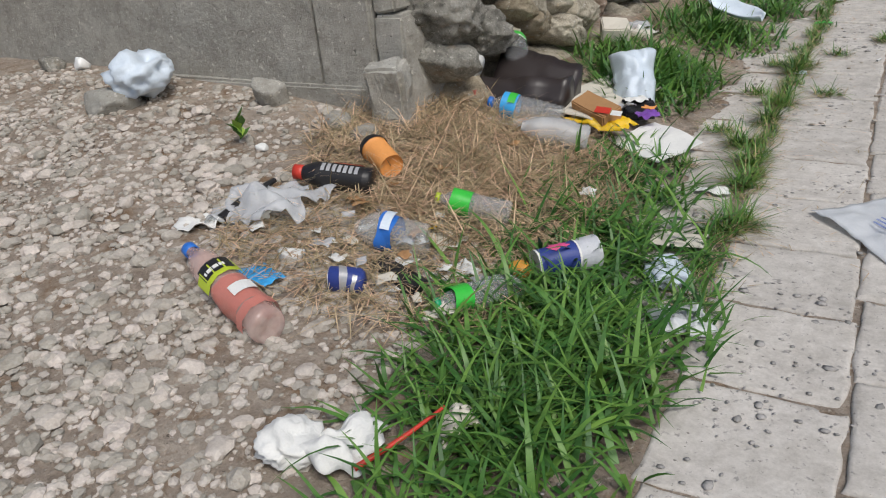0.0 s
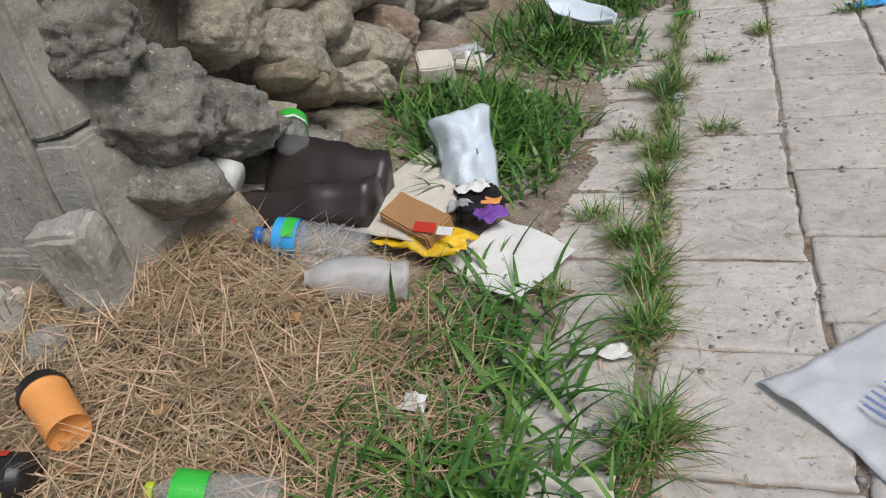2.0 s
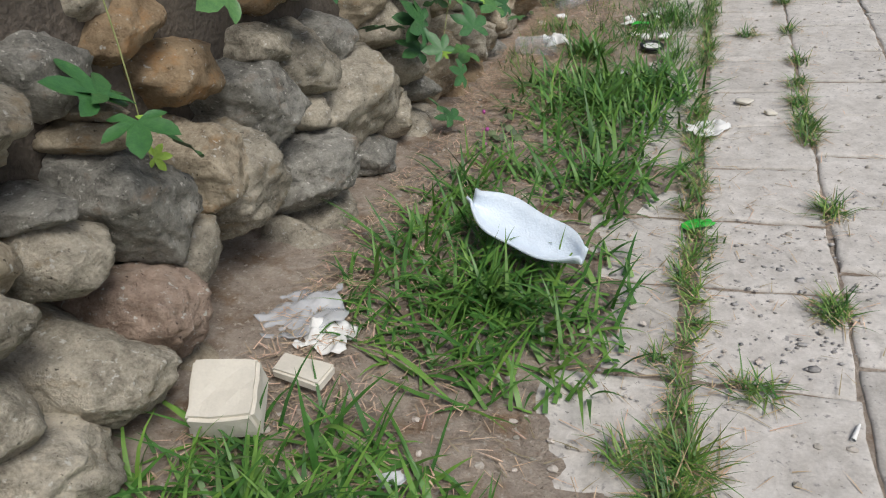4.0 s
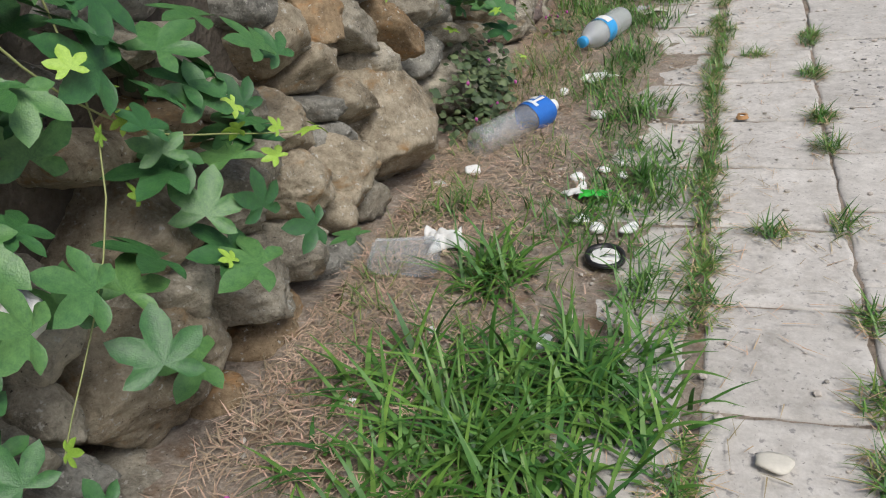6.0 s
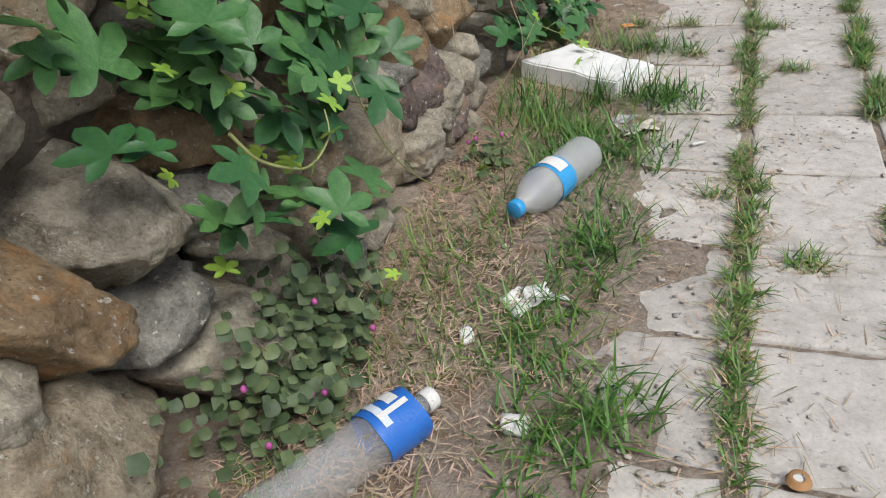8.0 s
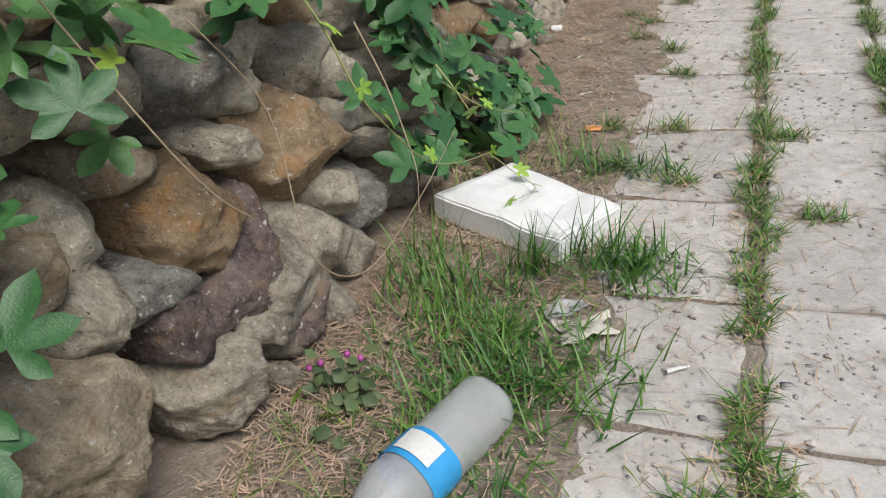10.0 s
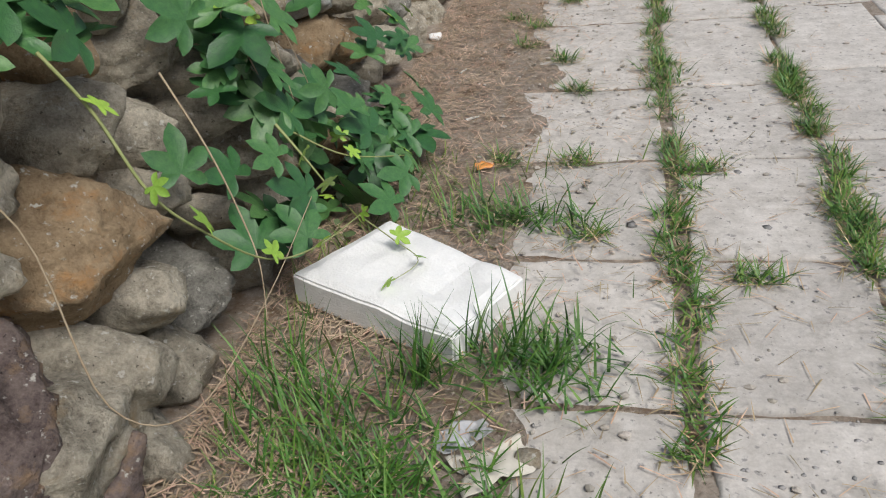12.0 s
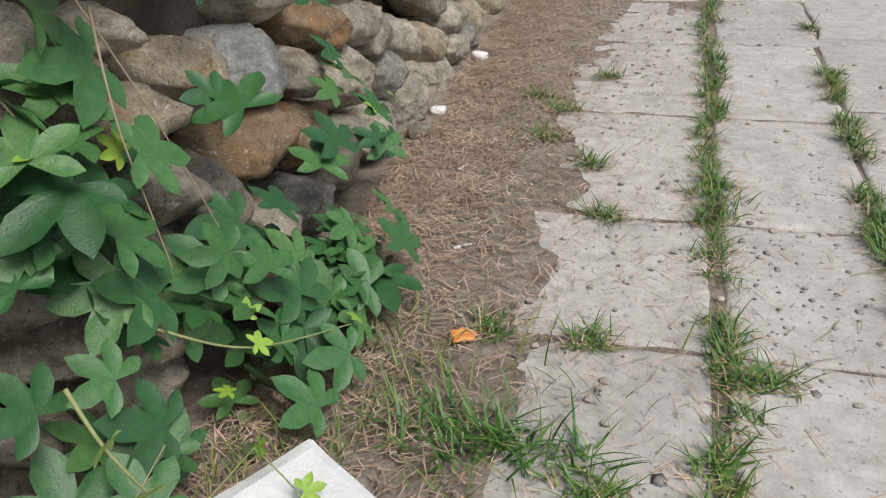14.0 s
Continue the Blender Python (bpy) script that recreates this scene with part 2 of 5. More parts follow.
def heap_z(x, y):
    """The heap of straw and soil that lies on the ground."""
    return ground_z(x, y) + 0.015 * np.exp(-((np.asarray(x) + 0.72) / 0.28) ** 2 - ((np.asarray(y) - 1.6) / 0.25) ** 2)


def ico(level):
    bm = bmesh.new()
    bmesh.ops.create_icosphere(bm, subdivisions=level, radius=1)
    v = np.array([x.co[:] for x in bm.verts])
    fc = np.array([[q.index for q in p.verts] for p in bm.faces])
    bm.free()
    return v, fc


ICO = {k: ico(k) for k in (1, 2, 3, 4, 5)}


def rock_shape(level, r, planes=11, rough=0.05):
    """A broken stone: a ball cut flat by several planes, with a rough skin. It fills about -1..1."""
    d, fc = ICO[level]
    n = r.normal(size=(planes, 3))
    n /= np.linalg.norm(n, axis=1)[:, None]
    n = np.vstack([n, np.eye(3), -np.eye(3)])
    h = np.concatenate([r.uniform(0.60, 0.98, planes), r.uniform(0.80, 0.97, 6)])
    q = np.maximum(d @ n.T, 1e-3) / h
    rad = 1 / (np.sum(q ** 34, axis=1) ** (1 / 34))
    off = r.uniform(0, 50, 3)
    if rough:
        rad = rad * (1 + np.array([rough * noise.fractal(Vector(v * 2.3 + off), 0.8, 2.1, 6) for v in d]))
    return d * rad[:, None], fc


def lathe(profile, seg=20, crush=0.0, seed=1, square=0.0):
    """A turned shell from (radius, height) pairs, dented by crush, squared off by square."""
    r = np.random.default_rng(seed).uniform(0, 40, 3)
    vs, fs = [], []
    for i, (rad, z) in enumerate(profile):
        for k in range(seg):
            a = 2 * math.pi * k / seg
            q = rad
            if square:
                q = rad * ((abs(math.cos(a)) ** 4 + abs(math.sin(a)) ** 4) ** -0.25 * square + 1 - square)
            p = Vector((q * math.cos(a), q * math.sin(a), z))
            if crush:
                p += crush * rad * Vector(noise.noise_vector(p * 22 + Vector(r))) * (1, 1, 0.4)[0]
            vs.append(p)
    for i in range(len(profile) - 1):
        for k in range(seg):
            a, b = i * seg + k, i * seg + (k + 1) % seg
            fs.append((a, b, b + seg, a + seg))
    return vs, fs


def sheet(w, h, nx, ny, crumple, seed, lift=0.0, scale=14.0, ragged=0.0):
    """A crumpled sheet in the plane z=0, with folds and a ragged rim."""
    r = np.random.default_rng(seed).uniform(0, 60, 3)
    vs, fs = [], []
    for j in range(ny + 1):
        for i in range(nx + 1):
            u, v = i / nx - 0.5, j / ny - 0.5
            x, y = u * w, v * h
            if ragged:
                k = 1 + ragged * noise.noise(Vector((math.atan2(v, u) * 1.6, r[0], r[1])))
                x, y = x * k, y * k
            p = Vector((x, y, 0)) * scale + Vector(r)
            z = crumple * (abs(noise.noise(p)) * 1.6 + 0.6 * abs(noise.noise(p * 2.3)) + 0.3 * noise.noise(p * 5))
            o = noise.noise_vector(p * 0.8) * crumple * 0.7
            vs.append((x + o[0], y + o[1], z + lift * (1 - 4 * max(u * u, v * v))))
    for j in range(ny):
        for i in range(nx):
            a = j * (nx + 1) + i
            fs.append((a, a + 1, a + nx + 2, a + nx + 1))
    return vs, fs


def thick(ob, t):
    md = ob.modifiers.new("thickness", "SOLIDIFY")
    md.thickness = t
    return ob


def box_mesh(name, sx, sy, sz, material, bevel=0.004, wobble=0.0, cuts=0, seed=0):
    bm = bmesh.new()
    bmesh.ops.create_cube(bm, size=1, matrix=Matrix.Diagonal((sx, sy, sz, 1)))
    bmesh.ops.bevel(bm, geom=bm.edges[:], offset=bevel, segments=2, affect="EDGES")
    if cuts:
        bmesh.ops.subdivide_edges(bm, edges=[e for e in bm.edges if e.calc_length() > bevel * 3], cuts=cuts, use_grid_fill=True)
    if wobble:
        for v in bm.verts:
            v.co += noise.noise_vector(v.co * 9 + Vector((seed, 0, 0))) * wobble * 1.6 + noise.noise_vector(v.co * 30 + Vector((seed, 0, 0))) * wobble * 0.4
    me = bpy.data.meshes.new(name)
    bm.to_mesh(me)
    bm.free()
    me.materials.append(material)
    return me


def tube(points, radius, name, material, seg=6):
    """A round rod along a smooth line through the points, thinner at its end."""
    pts = [Vector(p) for p in points]
    fine = []
    for i in range(len(pts) - 1):
        a, b, c, d = pts[max(i - 1, 0)], pts[i], pts[i + 1], pts[min(i + 2, len(pts) - 1)]
        for k in range(6):
            t = k / 6
            fine.append(0.5 * ((2 * b) + (c - a) * t + (2 * a - 5 * b + 4 * c - d) * t * t + (3 * b - a - 3 * c + d) * t ** 3))
    fine.append(pts[-1])
    vs, fs = [], []
    for i, p in enumerate(fine):
        d = (fine[min(i + 1, len(fine) - 1)] - fine[max(i - 1, 0)]).normalized()
        u = d.cross(Vector((0.3, 0.2, 0.93))).normalized()
        w = d.cross(u)
        rr = radius * (1 - 0.55 * i / len(fine))
        for k in range(seg):
            a = 2 * math.pi * k / seg
            vs.append(p + rr * (math.cos(a) * u + math.sin(a) * w))
    for i in range(len(fine) - 1):
        for k in range(seg):
            a, b = i * seg + k, i * seg + (k + 1) % seg
            fs.append((a, b, b + seg, a + seg))
    return mesh_of(name, vs, fs, material)


def blades(name, roots, length, width, lean, material, curl=1.0, flat=0.0, seed=3, segs=4):
    """Many bent, tapering blades: one strip each."""
    r = np.random.default_rng(seed)
    n = len(roots)
    roots = np.asarray(roots, float)
    az = r.uniform(0, 2 * np.pi, n)
    L = length * r.uniform(0.45, 1.25, n)
    W = width * r.uniform(0.6, 1.3, n)
    tilt = np.abs(r.normal(lean, 0.25, n)) if not flat else r.normal(1.5, flat, n)
    bend = curl * r.uniform(0.2, 1.1, n)
    out = np.stack([np.cos(az), np.sin(az), 0 * az], 1)
    side = np.stack([-np.sin(az), np.cos(az), 0 * az], 1)
    p = roots.copy()
    V = np.zeros((n, (segs + 1) * 2, 3))
    for k in range(segs + 1):
        wk = W * (1 - (k / segs) ** 1.6) + 0.0003
        V[:, 2 * k], V[:, 2 * k + 1] = p - side * wk[:, None] / 2, p + side * wk[:, None] / 2
        a = tilt + bend * (k / segs)
        p = p + (out * np.sin(a)[:, None] + np.array([0, 0, 1]) * np.cos(a)[:, None]) * (L / segs)[:, None]
    floor = heap_z(V[..., 0], V[..., 1]) + np.where(V[..., 0] > -0.33, 0.003, 0.006)
    V[..., 2] = np.maximum(V[..., 2], floor)
    base = (np.arange(n) * (segs + 1) * 2)[:, None]
    F = np.concatenate([base + np.array([[2 * k, 2 * k + 1, 2 * k + 3, 2 * k + 2]]) for k in range(segs)], 0)
    return fast_mesh(name, V.reshape(-1, 3), F, material)


def scatter(r, n, cx, cy, rx, ry, power=0.5):
    a, q = r.uniform(0, 2 * np.pi, n), r.uniform(0, 1, n) ** power
    x, y = cx + rx * q * np.cos(a), cy + ry * q * np.sin(a)
    return np.stack([x, y, ground_z(x, y)], 1)


# ---- ground ----
def ground_sheet():
    xs = np.concatenate([[-300, -40, -8], np.arange(-4, -0.6, 0.05), np.arange(-0.6, 0.0, 0.018), np.arange(0.0, 2.01, 0.05), [8, 40, 300]])
    ys = np.concatenate([[-300, -40, -6], np.arange(-2, 13.01, 0.03), [20, 60, 300]])
    X, Y = np.meshgrid(xs, ys)
    bumpy = np.array([noise.noise(Vector((x * 5, y * 5, 0))) for x, y in zip(X.ravel(), Y.ravel())]).reshape(X.shape)
    small = np.array([noise.noise(Vector((x * 21, y * 21, 3))) for x, y in zip(X.ravel(), Y.ravel())]).reshape(X.shape)
    ragged = np.array([noise.noise(Vector((x * 4, y * 4, 11))) + 0.5 * noise.noise(Vector((x * 13, y * 13, 12))) for x, y in zip(X.ravel(), Y.ravel())]).reshape(X.shape)
    path = np.clip((X + 0.38 + np.interp(Y, [6.8, 7.7], [0, 0.13]) + 0.05 * ragged) / 0.26, 0, 1)
    Z = heap_z(X, Y) + (bumpy * 0.006 + 0.004) * (1 - path) + small * 0.0035 * (1 - 0.7 * path) - 0.004 * path - 0.003
    nx = len(xs)
    j, i = np.meshgrid(np.arange(len(ys) - 1), np.arange(nx - 1), indexing="ij")
    a = (j * nx + i).ravel()
    F = np.stack([a, a + 1, a + nx + 1, a + nx], 1)
    me = fast_mesh("ground", np.stack([X.ravel(), Y.ravel(), Z.ravel()], 1), F, M_EARTH)
    return tagged(new("ground", me), "dusty brown earth with dead grass", "ground", kind="structure")


ground = ground_sheet()

# ---- concrete wall and its footing ----
wall_concrete = tagged(new("wall_south"), "cracked grey concrete wall with a broken corner", "wall", kind="structure")


def concrete_panel(name, x0, x1, y0, z0, z1, seed):
    part(name, box_mesh(name, x1 - x0, 0.34, z1 - z0, M_CONC, 0.008, 0.006, 7, seed), wall_concrete, "", pose((x0 + x1) / 2, y0 + 0.17, (z0 + z1) / 2))


concrete_panel("panel", -4.2, -1.262, 1.762, -0.1, 1.3, 1)
concrete_panel("panel", -1.256, -1.052, 1.756, -0.1, 1.3, 5)
concrete_panel("panel", -1.046, -0.945, 1.764, -0.1, 0.46, 9)
concrete_panel("panel", -1.046, -0.97, 1.77, 0.466, 1.3, 13)
concrete_panel("footing", -4.2, -1.1, 1.735, -0.1, 0.25, 17)


def rock_at(name, x, y, z, sx, sy, sz, material, seed, turn=0.0, level=4, parent=None, tip=0.0):
    r = np.random.default_rng(seed)
    v, fc = rock_shape(level, r)
    me = fast_mesh(name, v * (sx, sy, sz), fc, material)
    ob = new(name, me)
    ob.parent = parent
    ob.matrix_basis = pose(x, y, z, turn, 0, tip)
    return ob


part("corner_block", box_mesh("corner_block", 0.12, 0.09, 0.28, M_CONC, 0.012, 0.012, 6, 31), wall_concrete, "", pose(-0.965, 1.70, 0.21, 8, -4, 12))

# ---- dry stone wall ----
wall_stone = tagged(new("wall_west"), "dry stone retaining wall of grey and tan rubble", "wall", kind="structure")
# dark brown filling behind the stones; its colour keeps the gaps dark
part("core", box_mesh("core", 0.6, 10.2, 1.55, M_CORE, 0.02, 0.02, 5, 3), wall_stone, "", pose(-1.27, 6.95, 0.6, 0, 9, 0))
PLACED = []
TONES = {"g": M_GREY, "t": M_TAN, "p": M_PINK, "s": M_SLATE, "r": M_RUBBLE, "o": M_RUST, "k": M_PURPLE_ROCK, "w": M_PALE}


def face_x(z):
    return -0.775 - 0.17 * max(z, 0)


def wall_stone_shape(level, r, sides, rough):
    """A broken stone with a many-sided face towards +x, flat faces and chipped edges. It fills about -1..1."""
    d, fc = ICO[level]
    a0 = r.uniform(0, 6.28)
    ang = a0 + (np.arange(sides) + r.uniform(-0.28, 0.28, sides)) * 2 * np.pi / sides
    n = [(r.uniform(-0.05, 0.45), math.cos(a), math.sin(a)) for a in ang]
    h = list(r.uniform(0.80, 1.02, sides))
    n += [(1, r.uniform(-0.22, 0.22), r.uniform(-0.22, 0.22)), (-1, 0, 0)]
    h += [r.uniform(0.78, 0.95), 1.0]
    for _ in range(6):
        a = r.uniform(0, 6.28)
        n.append((r.uniform(0.5, 1.6), math.cos(a), math.sin(a)))
        h.append(r.uniform(0.80, 1.0))
    n = np.array(n)
    n /= np.linalg.norm(n, axis=1)[:, None]
    q = np.maximum(d @ n.T, 1e-3) / np.array(h)
    rad = 1 / (np.sum(q ** 56, axis=1) ** (1 / 56))
    off = r.uniform(0, 50, 3)
    chips = np.array([0.7 * noise.fractal(Vector(v * 2.6 + off), 0.6, 2.2, 7) - 0.5 * abs(noise.noise(Vector(v * 2.1 - off))) + 0.25 * noise.cell(Vector(v * 2.4 + off)) for v in d])
    return d * (rad * (1 + rough * chips))[:, None], fc


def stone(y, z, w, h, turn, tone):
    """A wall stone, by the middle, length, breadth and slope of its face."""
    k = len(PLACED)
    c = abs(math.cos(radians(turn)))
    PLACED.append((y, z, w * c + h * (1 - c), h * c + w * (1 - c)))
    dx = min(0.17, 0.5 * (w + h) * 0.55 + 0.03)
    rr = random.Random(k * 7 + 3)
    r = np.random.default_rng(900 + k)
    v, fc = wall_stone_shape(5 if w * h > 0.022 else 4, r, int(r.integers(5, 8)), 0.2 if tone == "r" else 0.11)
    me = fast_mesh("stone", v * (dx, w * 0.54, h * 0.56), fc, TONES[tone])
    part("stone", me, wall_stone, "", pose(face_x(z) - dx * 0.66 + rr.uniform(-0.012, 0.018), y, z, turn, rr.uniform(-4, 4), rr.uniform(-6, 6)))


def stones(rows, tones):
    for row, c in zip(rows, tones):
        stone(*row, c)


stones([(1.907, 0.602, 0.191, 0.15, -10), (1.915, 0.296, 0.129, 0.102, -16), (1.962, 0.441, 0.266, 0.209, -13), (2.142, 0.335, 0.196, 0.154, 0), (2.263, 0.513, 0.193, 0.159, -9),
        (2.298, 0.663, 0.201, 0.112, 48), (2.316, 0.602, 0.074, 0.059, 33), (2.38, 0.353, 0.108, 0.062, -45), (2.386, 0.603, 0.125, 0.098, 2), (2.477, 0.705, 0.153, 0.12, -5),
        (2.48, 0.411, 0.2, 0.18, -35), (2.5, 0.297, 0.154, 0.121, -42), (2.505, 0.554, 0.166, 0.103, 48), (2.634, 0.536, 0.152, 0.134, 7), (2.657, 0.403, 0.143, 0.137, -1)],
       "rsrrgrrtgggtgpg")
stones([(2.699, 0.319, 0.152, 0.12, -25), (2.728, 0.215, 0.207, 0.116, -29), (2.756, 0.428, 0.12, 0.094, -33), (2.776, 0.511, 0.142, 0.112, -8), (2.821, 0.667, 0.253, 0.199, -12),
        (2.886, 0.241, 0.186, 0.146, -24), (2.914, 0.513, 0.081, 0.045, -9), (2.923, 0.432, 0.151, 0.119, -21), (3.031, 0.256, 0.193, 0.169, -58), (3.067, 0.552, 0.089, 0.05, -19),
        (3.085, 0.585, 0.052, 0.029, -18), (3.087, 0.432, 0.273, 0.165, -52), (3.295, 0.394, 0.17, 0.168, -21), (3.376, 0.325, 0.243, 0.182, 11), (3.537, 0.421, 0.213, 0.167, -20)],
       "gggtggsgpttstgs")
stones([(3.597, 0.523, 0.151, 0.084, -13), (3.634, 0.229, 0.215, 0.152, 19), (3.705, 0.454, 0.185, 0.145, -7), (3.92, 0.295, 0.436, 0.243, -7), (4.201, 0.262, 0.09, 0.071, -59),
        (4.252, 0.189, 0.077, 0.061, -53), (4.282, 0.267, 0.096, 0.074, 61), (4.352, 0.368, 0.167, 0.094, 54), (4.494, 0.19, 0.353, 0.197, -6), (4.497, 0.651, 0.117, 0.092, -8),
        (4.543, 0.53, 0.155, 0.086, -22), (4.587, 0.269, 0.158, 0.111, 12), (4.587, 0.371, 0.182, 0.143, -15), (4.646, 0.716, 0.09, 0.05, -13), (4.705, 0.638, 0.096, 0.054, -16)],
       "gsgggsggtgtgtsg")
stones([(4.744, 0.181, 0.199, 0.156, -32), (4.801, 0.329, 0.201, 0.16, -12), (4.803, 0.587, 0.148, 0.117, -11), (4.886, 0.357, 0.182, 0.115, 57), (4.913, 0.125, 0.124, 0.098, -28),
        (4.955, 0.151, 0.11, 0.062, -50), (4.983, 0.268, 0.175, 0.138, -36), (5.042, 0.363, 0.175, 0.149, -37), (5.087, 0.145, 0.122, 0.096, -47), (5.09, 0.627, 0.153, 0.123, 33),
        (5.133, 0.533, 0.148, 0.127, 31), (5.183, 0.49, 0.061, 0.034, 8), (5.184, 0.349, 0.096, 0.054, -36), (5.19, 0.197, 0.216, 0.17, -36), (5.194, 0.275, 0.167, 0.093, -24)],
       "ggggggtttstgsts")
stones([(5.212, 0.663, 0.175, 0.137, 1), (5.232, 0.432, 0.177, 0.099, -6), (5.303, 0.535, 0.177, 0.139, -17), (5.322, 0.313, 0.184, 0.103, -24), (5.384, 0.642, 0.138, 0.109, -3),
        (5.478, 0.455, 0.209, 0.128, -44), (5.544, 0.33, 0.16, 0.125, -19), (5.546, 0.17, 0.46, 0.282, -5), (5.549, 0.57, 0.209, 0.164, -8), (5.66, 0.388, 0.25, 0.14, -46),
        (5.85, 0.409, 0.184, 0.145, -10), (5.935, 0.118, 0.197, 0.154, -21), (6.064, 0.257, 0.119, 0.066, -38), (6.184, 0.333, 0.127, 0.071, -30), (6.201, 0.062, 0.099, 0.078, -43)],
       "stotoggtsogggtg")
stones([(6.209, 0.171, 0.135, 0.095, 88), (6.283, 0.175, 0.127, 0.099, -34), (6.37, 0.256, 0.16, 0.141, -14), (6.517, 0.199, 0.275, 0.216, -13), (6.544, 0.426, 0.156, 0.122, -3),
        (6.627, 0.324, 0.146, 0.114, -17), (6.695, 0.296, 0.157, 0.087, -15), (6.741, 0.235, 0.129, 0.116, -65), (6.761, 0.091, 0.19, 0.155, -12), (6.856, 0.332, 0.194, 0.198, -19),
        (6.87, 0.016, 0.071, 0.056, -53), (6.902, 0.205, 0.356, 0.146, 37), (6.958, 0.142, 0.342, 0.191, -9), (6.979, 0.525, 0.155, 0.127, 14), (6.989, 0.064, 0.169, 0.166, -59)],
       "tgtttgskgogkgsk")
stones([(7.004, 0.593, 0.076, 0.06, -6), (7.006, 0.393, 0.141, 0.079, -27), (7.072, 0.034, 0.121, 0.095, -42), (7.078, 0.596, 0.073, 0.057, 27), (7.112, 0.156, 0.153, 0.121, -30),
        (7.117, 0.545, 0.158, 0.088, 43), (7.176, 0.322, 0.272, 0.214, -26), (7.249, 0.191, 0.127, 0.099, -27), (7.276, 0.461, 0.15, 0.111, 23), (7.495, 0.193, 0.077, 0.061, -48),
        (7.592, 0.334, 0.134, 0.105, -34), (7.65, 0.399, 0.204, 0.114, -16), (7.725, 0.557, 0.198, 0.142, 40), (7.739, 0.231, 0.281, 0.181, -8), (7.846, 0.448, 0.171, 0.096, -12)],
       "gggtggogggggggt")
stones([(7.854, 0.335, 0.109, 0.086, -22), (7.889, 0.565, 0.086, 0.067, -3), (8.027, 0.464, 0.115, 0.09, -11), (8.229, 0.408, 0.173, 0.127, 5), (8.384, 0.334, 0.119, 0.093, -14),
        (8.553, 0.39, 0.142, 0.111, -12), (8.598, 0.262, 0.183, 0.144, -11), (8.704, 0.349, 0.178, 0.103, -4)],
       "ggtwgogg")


def filler_stones():
    """Smaller stones between and above the large ones."""
    r = np.random.default_rng(21)
    shapes = []
    for k in range(14):
        v, fc = wall_stone_shape(4, np.random.default_rng(400 + k), 5 + k % 3, 0.13)
        shapes.append(fast_mesh("stone", v, fc, (M_GREY, M_GREY, M_TAN, M_SLATE, M_GREY, M_RUST, M_GREY)[k % 7]))
    made = 0
    for size in (0.13, 0.10, 0.075, 0.055, 0.04):
        for _ in range(1500):
            y, z = r.uniform(1.9, 11.5), r.uniform(0.02, 1.3)
            w, h = size * r.uniform(0.8, 1.5), size * r.uniform(0.7, 1.0)
            if size < 0.07 and (z > 0.7 or y > 9.2):
                continue
            if any(abs(y - q[0]) < 0.42 * (w + q[2]) and abs(z - q[1]) < 0.40 * (h + q[3]) for q in PLACED):
                continue
            PLACED.append((y, z, w, h))
            dx = 0.06 + size * 0.3
            ob = part("stone", shapes[int(r.integers(14))], wall_stone, "", pose(face_x(z) - dx * 0.75 - 0.02, y, z, r.uniform(-25, 25), r.uniform(-10, 10), r.uniform(-10, 10)) @ Matrix.Diagonal((dx, w * 0.6, h * 0.62, 1)))
            made += 1
            if made > 420:
                return


filler_stones()

# ---- loose ground cover ----
def gravel():
    r = np.random.default_rng(5)
    V, F, base = [], [], 0
    n = 21000
    x = -0.42 - r.uniform(0, 1, n) ** 1.2 * 2.2
    y = r.uniform(-0.5, 1.72, n)
    for k in range(n):
        if x[k] > -0.62 and r.random() < 0.45:
            continue
        if y[k] > 1.3 and x[k] > -1.1 or (y[k] > 1.35 and r.random() < 0.5):
            continue
        big = r.random() < 0.055
        v, fc = ICO[2 if big else 1]
        s = (r.uniform(0.011, 0.024) if big else 0.004 + 0.011 * r.random() ** 1.8) * np.array([r.uniform(0.8, 1.4), r.uniform(0.7, 1.2), r.uniform(0.45, 0.8)])
        a = r.uniform(0, 6.3)
        p = v * (1 + r.uniform(-0.22, 0.16, (len(v), 1))) * s
        p = np.stack([p[:, 0] * np.cos(a) - p[:, 1] * np.sin(a), p[:, 0] * np.sin(a) + p[:, 1] * np.cos(a), p[:, 2]], 1)
        V.append(p + (x[k], y[k], float(heap_z(x[k], y[k])) + s[2] * 0.35))
        F.append(fc + base)
        base += len(v)
    return tagged(new("gravel", fast_mesh("gravel", np.concatenate(V), np.concatenate(F), M_PEB, False)), "pale beige crushed stone gravel on dusty ground", "gravel", kind="stuff")


gravel()


def litter_chips():
    r = np.random.default_rng(15)
    V, F, base = [], [], 0
    v, fc = ICO[1]
    for k in range(1500):
        y = r.uniform(2.4, 10.5)
        x = r.uniform(-0.76, -0.12) if r.random() < 0.75 else r.uniform(-0.1, 0.6)
        s = r.uniform(0.002, 0.008) * np.array([r.uniform(0.8, 1.5), 1, 0.6])
        V.append(v * (1 + r.uniform(-0.25, 0.2, (len(v), 1))) * s + (x, y, float(ground_z(x, y)) + s[2] * 0.4))
        F.append(fc + base)
        base += len(v)
    return tagged(new("stone_chips", fast_mesh("stone_chips", np.concatenate(V), np.concatenate(F), M_PEB, False)), "small pale stone chips scattered on the earth", "gravel", kind="stuff")


litter_chips()


def strip_x(y):
    return interp(y, [0, 1, 2.5, 6, 9, 11], [0.06, 0.02, -0.04, -0.045, -0.01, 0.05])


